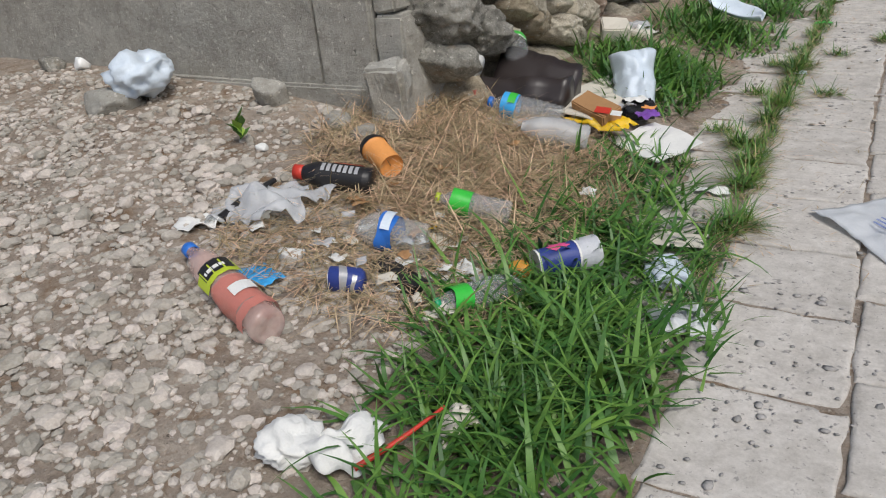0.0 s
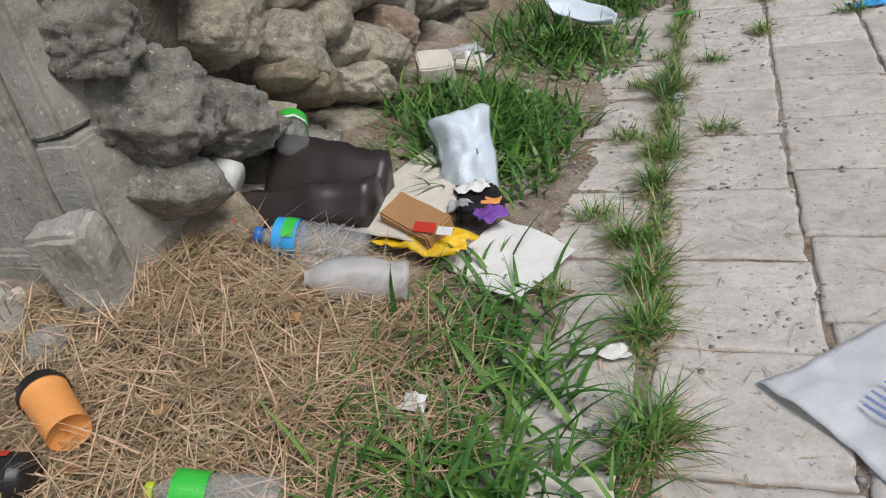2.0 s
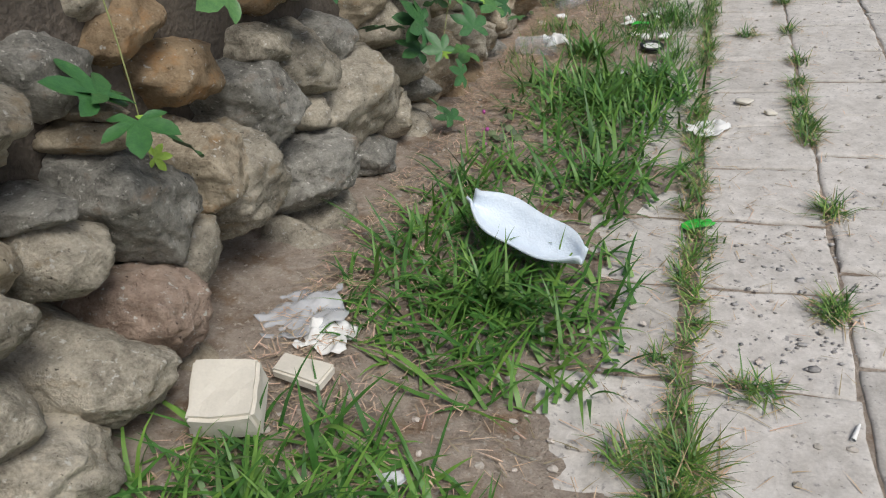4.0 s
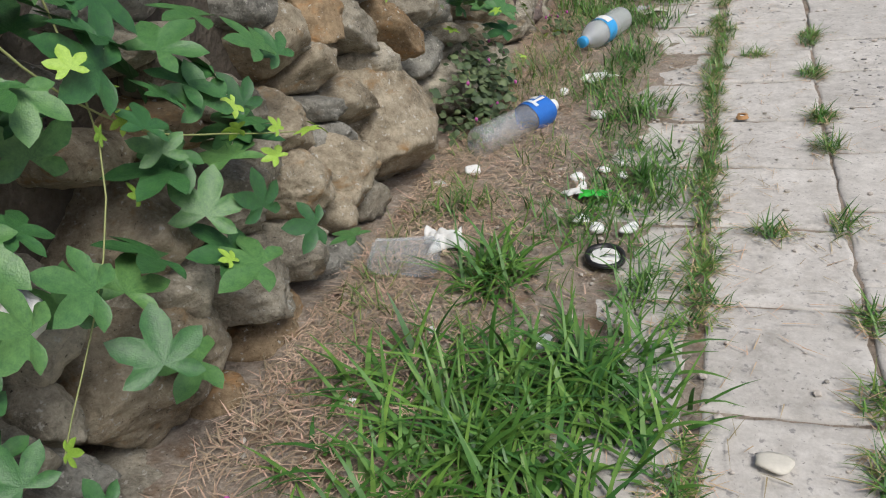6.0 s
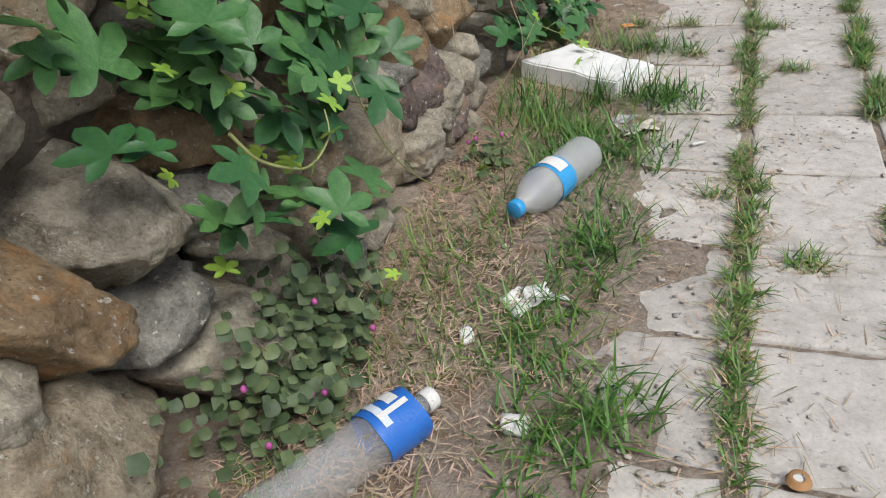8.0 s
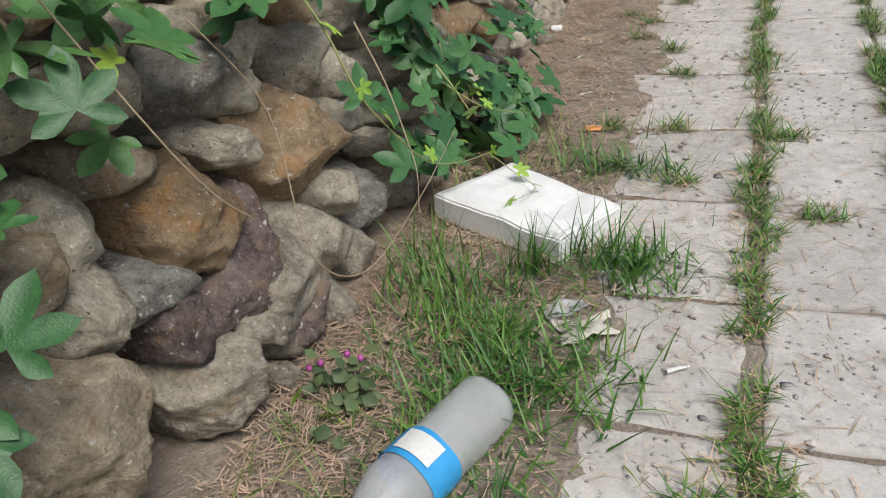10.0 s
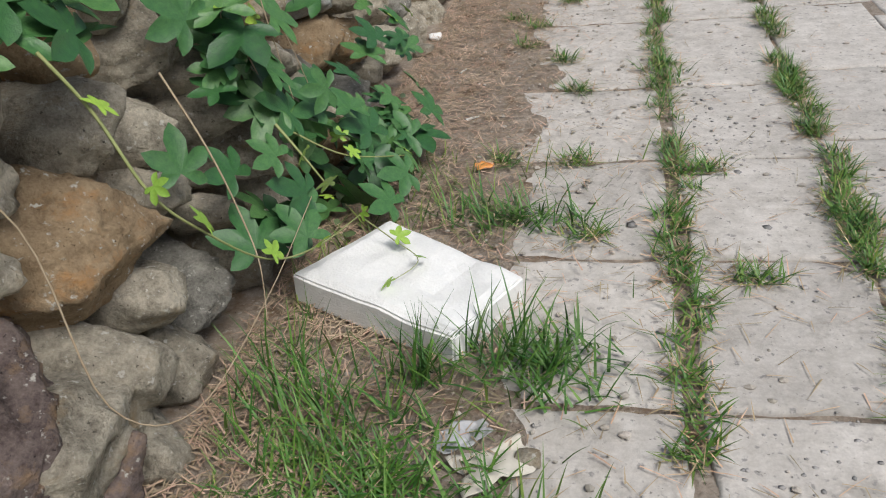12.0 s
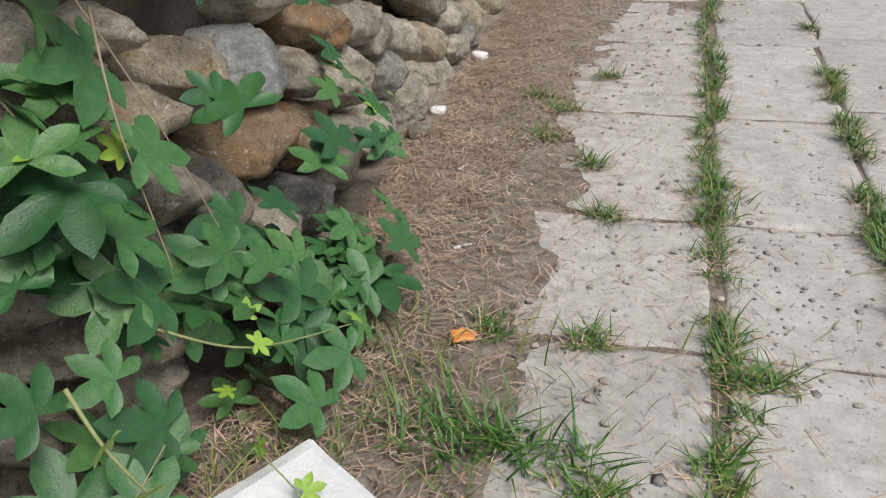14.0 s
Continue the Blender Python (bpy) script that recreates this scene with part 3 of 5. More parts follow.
def grasses():
    r = np.random.default_rng(8)
    lush = [(-.19, .78, .2, .28, 900), (-.2, 1.1, .24, .28, 1100), (-.26, 1.5, .2, .25, 600), (-.3, 1.85, .16, .2, 240), (-.46, 2.56, .16, .22, 800), (-.52, 2.78, .24, .2, 900),
            (-.62, 2.6, .12, .2, 160), (-.42, 3.45, .24, .28, 800), (-.58, 3.8, .1, .3, 200), (-.28, 4.05, .18, .2, 300), (-.36, 4.55, .24, .26, 900), (-.22, 4.75, .16, .12, 260), (-.46, 5.05, .07, .07, 160)]
    mid = [(-.2, 5.55, .13, .2, 420), (-.32, 5.95, .08, .14, 150), (-.4, 6.2, .08, .12, 160), (-.24, 6.02, .07, .1, 110), (-.33, 6.5, .08, .2, 260), (-.47, 6.85, .08, .18, 260), (-.36, 6.95, .14, .14, 280),
           (-.55, 7.05, .14, .16, 130), (-.46, 7.06, .14, .12, 220), (-.24, 7.32, .11, .08, 200), (-.35, 7.78, .14, .05, 160), (-.6, 6.4, .1, .2, 90), (-.33, 5.3, .12, .15, 160), (-.15, 5.05, .05, .2, 140), (-.62, 5.35, .06, .08, 60)]
    for i, (cx, cy, rx, ry, n) in enumerate(lush):
        roots = scatter(r, int(n * 0.62), cx, cy, rx * 1.25, ry * 1.25, 0.95)
        tagged(new("grass_patch", blades("grass_patch", roots, 0.115, 0.0085, 0.8, M_GRASS, 1.2, seed=50 + i)), "lush green broad-bladed grass growing through litter", "grass", "grass by the wall", "stuff")
        roots = scatter(r, int(n * 0.32), cx, cy, rx * 1.15, ry * 1.15, 0.85)
        tagged(new("grass_patch", blades("grass_patch", roots, 0.16, 0.0105, 0.75, M_GRASS, 1.5, seed=150 + i, segs=6)), "long broad arching grass blades", "grass", "grass by the wall", "stuff")
    for i, (cx, cy, rx, ry, n) in enumerate(mid):
        roots = scatter(r, int(n * 1.1), cx, cy, rx * 1.25, ry * 1.25, 0.9)
        tagged(new("grass_patch", blades("grass_patch", roots, 0.085, 0.0045, 0.7, M_GRASS, 1.0, seed=90 + i)), "thin green grass tuft on dry earth", "grass", "grass by the wall", "stuff")
    # tufts in the long joints and cracks of the path
    def tufts(places, label, length, seed):
        """Fans of fine blades: fresh green, yellowing and dead ones."""
        live, pale, dead = [], [], []
        for x0, y0, n, rx, ry in places:
            live.append(scatter(r, int(n * .42), x0, y0, rx, ry, 0.8))
            pale.append(scatter(r, int(n * .4), x0, y0, rx * 1.1, ry * 1.1, 0.8))
            dead.append(scatter(r, int(n * .5), x0, y0, rx * 1.6, ry * 1.3, 0.7))
        tagged(new("joint_grass", blades("joint_grass", np.concatenate(live), length, 0.0036, 0.75, M_GRASS, 1.1, seed=seed, segs=5)), label, "grass", kind="stuff")
        tagged(new("joint_grass", blades("joint_grass", np.concatenate(pale), length * .9, 0.003, 0.9, M_FINE, 1.0, seed=seed + 1, segs=5)), label, "grass", kind="stuff")
        tagged(new("joint_grass", blades("joint_grass", np.concatenate(dead), length * .85, 0.0022, 1.25, M_STRAW, 0.5, seed=seed + 2)), "dry yellow blades at the foot of joint grass", "grass", kind="stuff")

    P = []
    y = 1.25
    while y < 10.8:
        full = 0.5 + 0.5 * noise.noise(Vector((3.1, y * 2.6, 0))) + 0.25 * noise.noise(Vector((8.3, y * 7, 0)))
        if full > 0.27:
            P.append((strip_x(y) + r.normal(0, 0.014), y, int(20 + 62 * full * r.uniform(.4, 1.2)), r.uniform(.014, .03 + .036 * full), r.uniform(.02, .045)))
        y += r.uniform(0.03, 0.075)
    tufts(P, "fine green and yellowing grass in a paving joint", 0.052, 200)
    P = [(strip_x(y0) + dx, y0, 130, .03, .04) for y0, dx in ((1.62, .01), (1.66, .03), (1.9, 0), (2.05, -.01), (2.2, -.05), (2.45, 0), (2.62, .02), (3.02, 0), (3.1, .02))]
    tufts(P, "tall fine grass tufts in a paving joint", 0.105, 207)
    P = []
    for y0 in (3.55, 3.95, 4.35, 4.42, 4.5, 4.62, 4.78, 5.0, 5.35, 5.75, 5.95, 6.3, 6.62, 6.7, 7.25, 7.3, 7.36, 7.45, 7.62, 7.7, 7.76, 7.8, 7.84, 7.9, 7.97, 8.05, 8.2, 8.3, 8.4, 8.46, 8.5, 8.56, 8.66, 8.9, 9.0, 9.1, 9.3, 9.4, 9.5, 10):
        P.append((interp(y0, [4, 6, 7.8, 10], [0.235, 0.25, 0.30, 0.36]) + r.normal(0, 0.01), y0, int(r.integers(60, 140)), 0.03, 0.05))
    for x0, y0 in ((-.24, 8.05), (-.4, 8.05), (-.25, 8.5), (-.3, 8.75), (-.42, 8.9), (-.4, 9.1), (-.5, 9.2), (-.3, 9.4), (-.2, 7.72), (-.12, 2.72), (-.12, 3.1), (.08, 3.3), (.1, 2.75), (-.16, 2.3), (-.2, 2.0), (.6, 4.4), (.55, 4.0), (.52, 3.7), (.6, 8.1), (.57, 7.5), (.1, 7.58), (.06, 8.0), (.08, 6.5), (.1, 5.3)):
        P.append((x0, y0, 80, 0.045, 0.03))
    tufts(P, "sparse fine grass tufts between paving slabs", 0.06, 211)
    n = 3000
    y = r.uniform(4.7, 8.1, n)
    x = -0.74 + np.abs(r.normal(0, 0.26, n))
    keep = (x < -0.08) & ~((np.abs(x + .13) < .12) & (np.abs(y - 6.28) < .15)) & ~((np.abs(x + .5) < .17) & (np.abs(y - 7.49) < .16))
    keep &= np.array([noise.noise(Vector((u * 6, v * 4, 9))) > -.08 for u, v in zip(x, y)])
    q = np.stack([x, y, ground_z(x, y)], 1)[keep]
    tagged(new("grass_patch", blades("grass_patch", q, 0.075, 0.003, 0.6, M_FINE, 0.9, seed=209)), "sparse wispy grass on the earth verge", "grass", "grass by the wall", "stuff")
    q = np.concatenate([scatter(r, 150, -.6, 7.2, .14, .15, .8), scatter(r, 60, -.33, 7.34, .08, .05, .8), scatter(r, 60, -.44, 7.28, .04, .03, .8)])
    tagged(new("grass_patch", blades("grass_patch", q, 0.13, 0.004, 0.4, M_GRASS, 0.9, seed=210)), "long grass blades beside a white foam lid", "grass", "grass by the wall", "stuff")
    # dead grass: the heap, and the litter along the wall
    hp = scatter(r, 6500, -0.68, 1.6, 0.43, 0.4, 0.55)
    hp = hp[hp[:, 0] > -1.2]
    hp[:, 2] = heap_z(hp[:, 0], hp[:, 1]) + r.uniform(0.004, 0.04, len(hp))
    tagged(new("straw_heap", blades("straw_heap", hp, 0.12, 0.0024, 1.4, M_STRAW, 0.4, flat=0.3, seed=300)), "heap of dry yellow straw and cut grass", "straw", kind="stuff")
    hp = scatter(r, 2200, -0.68, 1.1, 0.36, 0.24, 0.6)
    hp[:, 2] = heap_z(hp[:, 0], hp[:, 1]) + r.uniform(0.004, 0.03, len(hp))
    tagged(new("straw_heap", blades("straw_heap", hp, 0.1, 0.0022, 1.4, M_STRAW, 0.25, flat=0.16, seed=301)), "thin dry straw tangled among bottles", "straw", kind="stuff")
    n = 34000
    y = r.uniform(2.3, 10.8, n)
    x = -0.78 + np.abs(r.normal(0, 0.23, n))
    keep = (x < 0.0) & ~((y < 4.4) & (r.random(n) < 0.6)) & ~((x > -0.3) & (r.random(n) < 0.35))
    q = np.stack([x, y, ground_z(x, y) + r.uniform(0.008, 0.02, n)], 1)[keep]
    tagged(new("dead_grass", blades("dead_grass", q, 0.042, 0.0023, 1.4, M_LITTER, 0.2, flat=0.14, seed=302, segs=2)), "brown dead grass and needles on the earth", "straw", kind="stuff")
    n = 2600
    y = r.uniform(1.5, 10.5, n)
    x = np.where(r.random(n) < .6, -0.1 + r.normal(0, .16, n), r.uniform(-0.35, 0.6, n))
    q = np.stack([x, y, 0 * x + 0.004], 1)
    tagged(new("straw_bits", blades("straw_bits", q, 0.055, 0.0016, 1.4, M_STRAW, 0.2, flat=0.06, seed=303, segs=3)), "loose pale straw bits on paving", "straw", kind="stuff")


grasses()


# ---- litter: kinds of things ----
def lying(bx, by, cx, cy, rad, name, label, category, group="", lift=0.0):
    """An Empty whose z axis runs from the base of a lying bottle to its cap."""
    b = Vector((bx, by, float(heap_z(bx, by)) + rad + lift))
    c = Vector((cx, cy, float(heap_z(cx, cy)) + rad + lift))
    z = (c - b).normalized()
    y = Vector((0, 0, 1)).cross(z).normalized()
    x = y.cross(z)
    m = Matrix((x, y, z)).transposed().to_4x4()
    m.translation = b
    return thing(name, m, label, category, group), (c - b).length


def bottle(bx, by, cx, cy, rad, label, label_mat, cap_mat, body=None, crush=0.08, seed=1, band=(0.45, 0.68), bars=None, tint=None, ribs=0.035, lift=0.0):
    e, L = lying(bx, by, cx, cy, rad * 0.9, "plastic_bottle", label, "bottle", lift=lift)
    prof = [(0.0, 0.008 * L), (rad * 0.55, 0.004 * L), (rad * 0.85, 0.0), (rad * 0.98, 0.03 * L)]
    for k in range(15):
        z = 0.06 + 0.6 * k / 14
        prof.append((rad * (1 - ribs * (k % 2)), z * L))
    prof += [(rad * 0.97, 0.70 * L), (rad * 0.85, 0.77 * L), (rad * 0.6, 0.85 * L), (rad * 0.36, 0.91 * L), (rad * 0.33, 0.94 * L)]
    part("shell", mesh_of("shell", *lathe(prof, 24, crush, seed), body or M_CLEAR), e)
    cap = [(0.0, 1.0 * L), (rad * 0.36, 1.0 * L), (rad * 0.42, 0.992 * L), (rad * 0.42, 0.94 * L), (rad * 0.36, 0.935 * L)]
    if cap_mat:
        part("cap", mesh_of("cap", *lathe(cap[::-1], 20), cap_mat), e, "screw cap")
    if label_mat:
        lp = [(rad * 1.012 + 0.0008, (band[0] + (band[1] - band[0]) * k / 6) * L) for k in range(7)]
        lb = part("label", mesh_of("label", *lathe(lp, 24, crush, seed), label_mat), e, "printed label band")
        for k, (z0, z1, a0, a1, m) in enumerate(bars or []):
            vs, fs = [], []
            for i in range(6):
                a = a0 + (a1 - a0) * i / 5
                for z in (z0, z1):
                    rr = rad * 1.012 * (1 + crush * 0.3) + 0.0022
                    vs.append((rr * math.cos(a), rr * math.sin(a), z * L))
            fs = [(2 * i, 2 * i + 2, 2 * i + 3, 2 * i + 1) for i in range(5)]
            part("print", mesh_of("print", vs, fs, m), lb)
    return e


def crumpled(name, x, y, w, h, material, label, category, seed, crumple=0.02, turn=0.0, n=18, ragged=0.5, lift=0.0, up=0.004, tilt=(0, 0), scale=14.0, th=0.0012):
    ob = new(name, mesh_of(name, *sheet(w, h, n, n, crumple, seed, lift, scale, ragged), material))
    thick(ob, th)
    ob.matrix_basis = pose(x, y, float(heap_z(x, y)) + up, tilt[0], tilt[1], turn)
    return tagged(ob, label, category)


def wad(name, x, y, sx, sy, sz, material, label, category, seed, up=0.0, rough=0.35, level=4):
    """A crumpled ball of film or paper, with sharp folds."""
    d, fc = ICO[level]
    o = np.random.default_rng(seed).uniform(0, 60, 3)
    rad = np.array([1 + rough * (0.5 - abs(noise.noise(Vector(v * 1.5 + o))) * 2.2 - 0.5 * abs(noise.noise(Vector(v * 3.4 + o))) + 0.7 * noise.noise(Vector(v * 1.1 - o))) for v in d])
    ob = new(name, fast_mesh(name, d * rad[:, None] * (sx, sy, sz), fc, material))
    ob.matrix_basis = pose(x, y, float(heap_z(x, y)) + sz * 0.75 + up, 0, 0, 37 * seed % 180)
    return tagged(ob, label, category)


def chunk(x, y, s, material=None, label="white crumb of broken foam on the earth", seed=1, flat=0.5, name="foam_crumb", turn=0, category="debris"):
    ob = rock_at(name, x, y, float(ground_z(x, y)) + s * flat * 0.8, s, s * 0.8, s * flat, material or M_WHITE, seed, 0, 3, None, turn)
    return tagged(ob, label, category, "crumbs" if name == "foam_crumb" else "")


# ---- litter by the concrete wall ----
wad("plastic_bag", -1.80, 1.52, .115, .095, .07, M_PALEBLUE, "crumpled pale blue and white plastic bag on gravel", "bag", 3, 0.03)
tagged(rock_at("rock", -1.84, 1.40, .26, .085, .06, .045, M_CONC, 61, 0, 4, None, 20), "grey broken concrete lump on gravel", "rock")
tagged(rock_at("rock", -1.385, 1.645, .235, .06, .045, .06, M_CONC, 62, 10, 4, None, 40), "angular grey concrete fragment by the wall", "rock")
tagged(rock_at("rock", -2.5, 1.68, .28, .05, .05, .04, M_SLATE, 63, 0, 3), "dark grey stone by the wall", "rock")
chunk(-2.36, 1.7, .035, seed=64, label="white foam scrap by the concrete wall", flat=.8)
tagged(rock_at("rock", -1.36, .56, .16, .05, .04, .03, M_SLATE, 65, 0, 3), "blue-grey stone in the gravel", "rock")
bottle(-.66, .765, -.985, .885, .04, "clear juice bottle with coral and green label on gravel", M_CORAL, M_BLUE, crush=.12, seed=4, band=(.16, .44), ribs=.05,
       body=plain("pink_tinted_plastic", (0.90, 0.62, 0.55), 0.12, clear=0.6, bump=0.05), bars=[(.46, .60, 1.6, 4.4, M_LIME), (.5, .62, 2.1, 3.8, M_BLACK), (.08, .15, 1.3, 4.8, M_CORAL), (.53, .56, 2.3, 3.4, M_PAPER), (.24, .33, 2.6, 3.8, M_PAPER)])
crumpled("wrapper", -1.07, 1.0, .11, .07, M_PAPER, "torn white and lilac wrapper on gravel", "wrapper", 5, .02, 30)
carton = crumpled("drink_carton", -.808, .91, .12, .06, M_SKYBLUE, "flattened light blue drink carton", "carton", 6, .012, -15, ragged=.1, up=.012)
crumpled("plastic_film", -.965, 1.12, .24, .17, M_HAZE, "torn transparent plastic bag on straw", "bag", 7, .05, 25, 22, .4, .02, scale=10)
part_stick = new("charred_stick", tube([(-1.02, 1.02, .15), (-1.03, 1.12, .16), (-1.02, 1.22, .17)], .014, "charred_stick", M_BLACK))
tagged(part_stick, "short black charred stick in the straw", "stick")
chunk(-.80, 1.0, .033, M_PAPER, "white plaster chip on the straw", 71, .5, "plaster_chip")
chunk(-.87, 1.04, .014, M_PAPER, "small white plaster chip", 72, .6, "plaster_chip")
chunk(-1.0, 1.17, .03, M_PAPER, "white paper scrap beside a charred stick", 73, .5, "paper_scrap")
chunk(-1.19, 1.37, .02, M_PAPER, "pale stone chip on gravel", 74, .6, "plaster_chip")
# black drink bottle
e, L = lying(-.787, 1.315, -.983, 1.257, .03, "energy_drink_bottle", "black energy drink bottle with red cap on straw", "bottle", lift=.012)
part("shell", mesh_of("shell", *lathe([(0, 0), (.026, 0), (.033, .006), (.033, .68 * L), (.03, .76 * L), (.02, .86 * L), (.016, .9 * L)], 24, .03, 2), M_BLACK), e)
part("cap", mesh_of("cap", *lathe([(.017, .88 * L), (.019, .89 * L), (.019, L), (.0, L)], 20), M_RED), e, "red screw cap")
lb = part("label", mesh_of("label", *lathe([(.0336, .1 * L), (.0336, .68 * L)], 24, .03, 2), M_BLACK), e, "black printed label")
for k in range(7):
    vs = [(.0352 * math.cos(a), .0352 * math.sin(a), (.16 + .07 * k + dz) * L) for a in (2.35, 2.7, 3.05) for dz in (0, .045)]
    part("print", mesh_of("print", vs, [(0, 2, 3, 1), (2, 4, 5, 3)], M_SILVER), lb)
vs = [(.0352 * math.cos(a), .0352 * math.sin(a), z * L) for a in (3.3, 3.6, 3.9) for z in (.14, .5)]
part("print", mesh_of("print", vs, [(0, 2, 3, 1), (2, 4, 5, 3)], M_RED), lb)


def paper_cup(bx, by, cx, cy, r0, r1, name, label, m_body, m_in, lift=0.0):
    """A paper cup on its side; the base at b, the rim at c."""
    e, L = lying(bx, by, cx, cy, r0, name, label, "cup", lift=lift)
    part("wall", mesh_of("wall", *lathe([(r0, 0), (r0 + (r1 - r0) * .35, .35 * L), (r0 + (r1 - r0) * .7, .7 * L), (r1, L), (r1 * 1.05, L), (r1 * 1.05, .985 * L)], 28, .05, 3), m_body), e)
    part("base", mesh_of("base", *lathe([(0, .006), (r0 * .97, .006), (r0, 0)], 28, .05, 3), m_in), e)
    return e, L


e, L = paper_cup(-.775, 1.385, -.865, 1.44, .032, .036, "coffee_cup", "orange paper coffee cup with black lid in straw", M_ORANGE, M_ORANGE, .02)
part("lid", mesh_of("lid", *lathe([(.0385, .9 * L), (.039, L), (.034, 1.06 * L), (.034, 1.12 * L), (0, 1.12 * L)], 24), M_BLACK), e, "black plastic lid")
e, L = paper_cup(-.325, 1.235, -.228, 1.345, .029, .038, "paper_cup", "navy paper cup with pink print lying in grass", M_NAVY, M_PAPER, .012)
part("collar", mesh_of("collar", *lathe([(.0362, .66 * L), (.0404, 1.005 * L)], 28, .05, 3), M_MILKY), e, "grey translucent collar")
part("stripe", mesh_of("stripe", *lathe([(.0358, .635 * L), (.0365, .665 * L)], 28, .05, 3), M_PAPER), e)
part("stripe", mesh_of("stripe", *lathe([(.0300, 0), (.0306, .035 * L)], 28, .05, 3), M_PAPER), e)
for k, (z, a, s) in enumerate(((.3, 2.9, .2), (.36, 3.15, .28), (.3, 3.4, .2), (.43, 3.05, .2), (.47, 3.3, .16), (.25, 3.15, .16))):
    rr = .0308 + .0098 * z
    vs = [(rr * math.cos(a + da), rr * math.sin(a + da), z * L + dz) for da, dz in ((-s, 0), (0, -.012), (s, 0), (0, .014))]
    part("print", mesh_of("print", vs, [(0, 1, 2, 3)], M_PINKP), e)
wad("orange_peel", -.356, 1.225, .026, .024, .02, M_LEMON, "squashed orange peel in the grass", "fruit peel", 9, .004, .15)
bottle(-.451, 1.387, -.627, 1.342, .031, "clear bottle with bright green label and lime cap", M_GREEN, M_LIME, seed=6, band=(.52, .78), lift=.012, crush=.06)
bottle(-.548, 1.168, -.72, 1.13, .042, "crushed clear water bottle with blue label", M_BLUE, None, seed=8, band=(.4, .62), crush=.25, lift=.006, bars=[(.45, .57, 2.2, 3.6, M_PALEBLUE)])
bottle(-.33, 1.15, -.44, 1.0, .03, "crushed clear bottle with green label in grass", M_GREEN, M_CAPGREEN, seed=9, band=(.6, .82), crush=.3)
e, L = lying(-.595, .985, -.66, .955, .028, "drink_can", "crushed blue aluminium drink can", "can")
part("shell", mesh_of("shell", *lathe([(0, .004), (.02, 0), (.027, .008), (.027, .5 * L), (.025, .95 * L), (.021, L), (.02, .97 * L), (0, .96 * L)], 24, .3, 12), M_NAVY), e)
for z0, z1 in ((.2, .34), (.5, .72)):
    part("band", mesh_of("band", *lathe([(.0274, z0 * L), (.0272, z1 * L)], 24, .3, 12), M_SILVER), e, "silver printed band")
part("rim", mesh_of("rim", *lathe([(.021, .98 * L), (.024, 1.0 * L), (.021, 1.01 * L)], 24, .2, 12), M_SILVER), e)
crumpled("paper_scrap", -.56, 1.03, .06, .05, M_PAPER, "torn white paper scrap by a blue can", "paper", 33, .012, 20)
sole = new("shoe_sole", box_mesh("shoe_sole", .15, .05, .022, M_BLACK, .008, .008, 4, 4))
sole.matrix_basis = pose(-.56, 1.06, float(heap_z(-.56, 1.06)) + .014, 0, 4, -20)
tagged(sole, "black rubber sole fragment in the straw", "debris")
crumpled("wrapper", -.60, 1.26, .07, .05, M_YELLOW, "small crumpled yellow wrapper beside a bottle", "wrapper", 13, .02, 50)
crumpled("paper_scrap", -.54, 1.24, .08, .07, M_CREAM, "torn cream paper scraps in the straw", "paper", 14, .02, 10)
crumpled("paper_scrap", -.47, 1.12, .1, .06, M_PAPER, "crumpled white tissue in the grass", "paper", 15, .03, 60)
crumpled("cardboard_piece", -.085, 1.50, .12, .07, M_CREAM, "flat grey card piece by the paving joint", "card", 16, .004, 8, ragged=.15, up=.02)
wad("foil_wrapper", -.07, 1.345, .055, .045, .025, M_PALEBLUE, "crumpled white and blue foil wrapper in grass", "wrapper", 17)
crumpled("plastic_cup", .0, 1.19, .11, .1, M_MILKY, "crushed translucent white plastic cup on paving", "cup", 18, .02, 30, lift=.02, ragged=.25)
wad("paper_ball", -.46, .57, .05, .055, .03, M_PAPER, "crumpled white paper ball on gravel", "paper", 19)
crumpled("tissue", -.39, .60, .12, .11, M_PAPER, "crumpled white tissue in the grass", "paper", 20, .03, 20, lift=.02)
straw_tube = new("drinking_straw", tube([(-.34, .575, .03), (-.3, .66, .04), (-.27, .74, .05)], .006, "drinking_straw", M_RED))
tagged(straw_tube, "red plastic stick lying in grass", "stick")
crumpled("tissue", -.25, .73, .07, .06, M_CREAM, "wrinkled cream paper in the grass", "paper", 21, .03, 60, lift=.02)
bag_sheet = crumpled("plastic_bag", .36, 1.74, .30, .26, M_MILKY, "translucent white plastic bag with blue print on paving", "bag", 23, .013, -52, 26, .06, .002, scale=7)
for k in range(9):
    ln = (.13, .11, .12, .1, .12, .09, .11, .1, .08)[k]
    bar = new("print", mesh_of("print", [(-ln / 2, 0, 0), (ln / 2, 0, 0), (ln / 2, .006 if k else .014, 0), (-ln / 2, .006 if k else .014, 0)], [(0, 1, 2, 3)], M_INK))
    bar.parent = bag_sheet
    bar.matrix_basis = pose(.015, .06 - .015 * k, .019, 0, 0, 4)
weed = thing("weed", pose(-1.26, 1.36, float(ground_z(-1.26, 1.36))), "small green weed in the gravel", "plant")
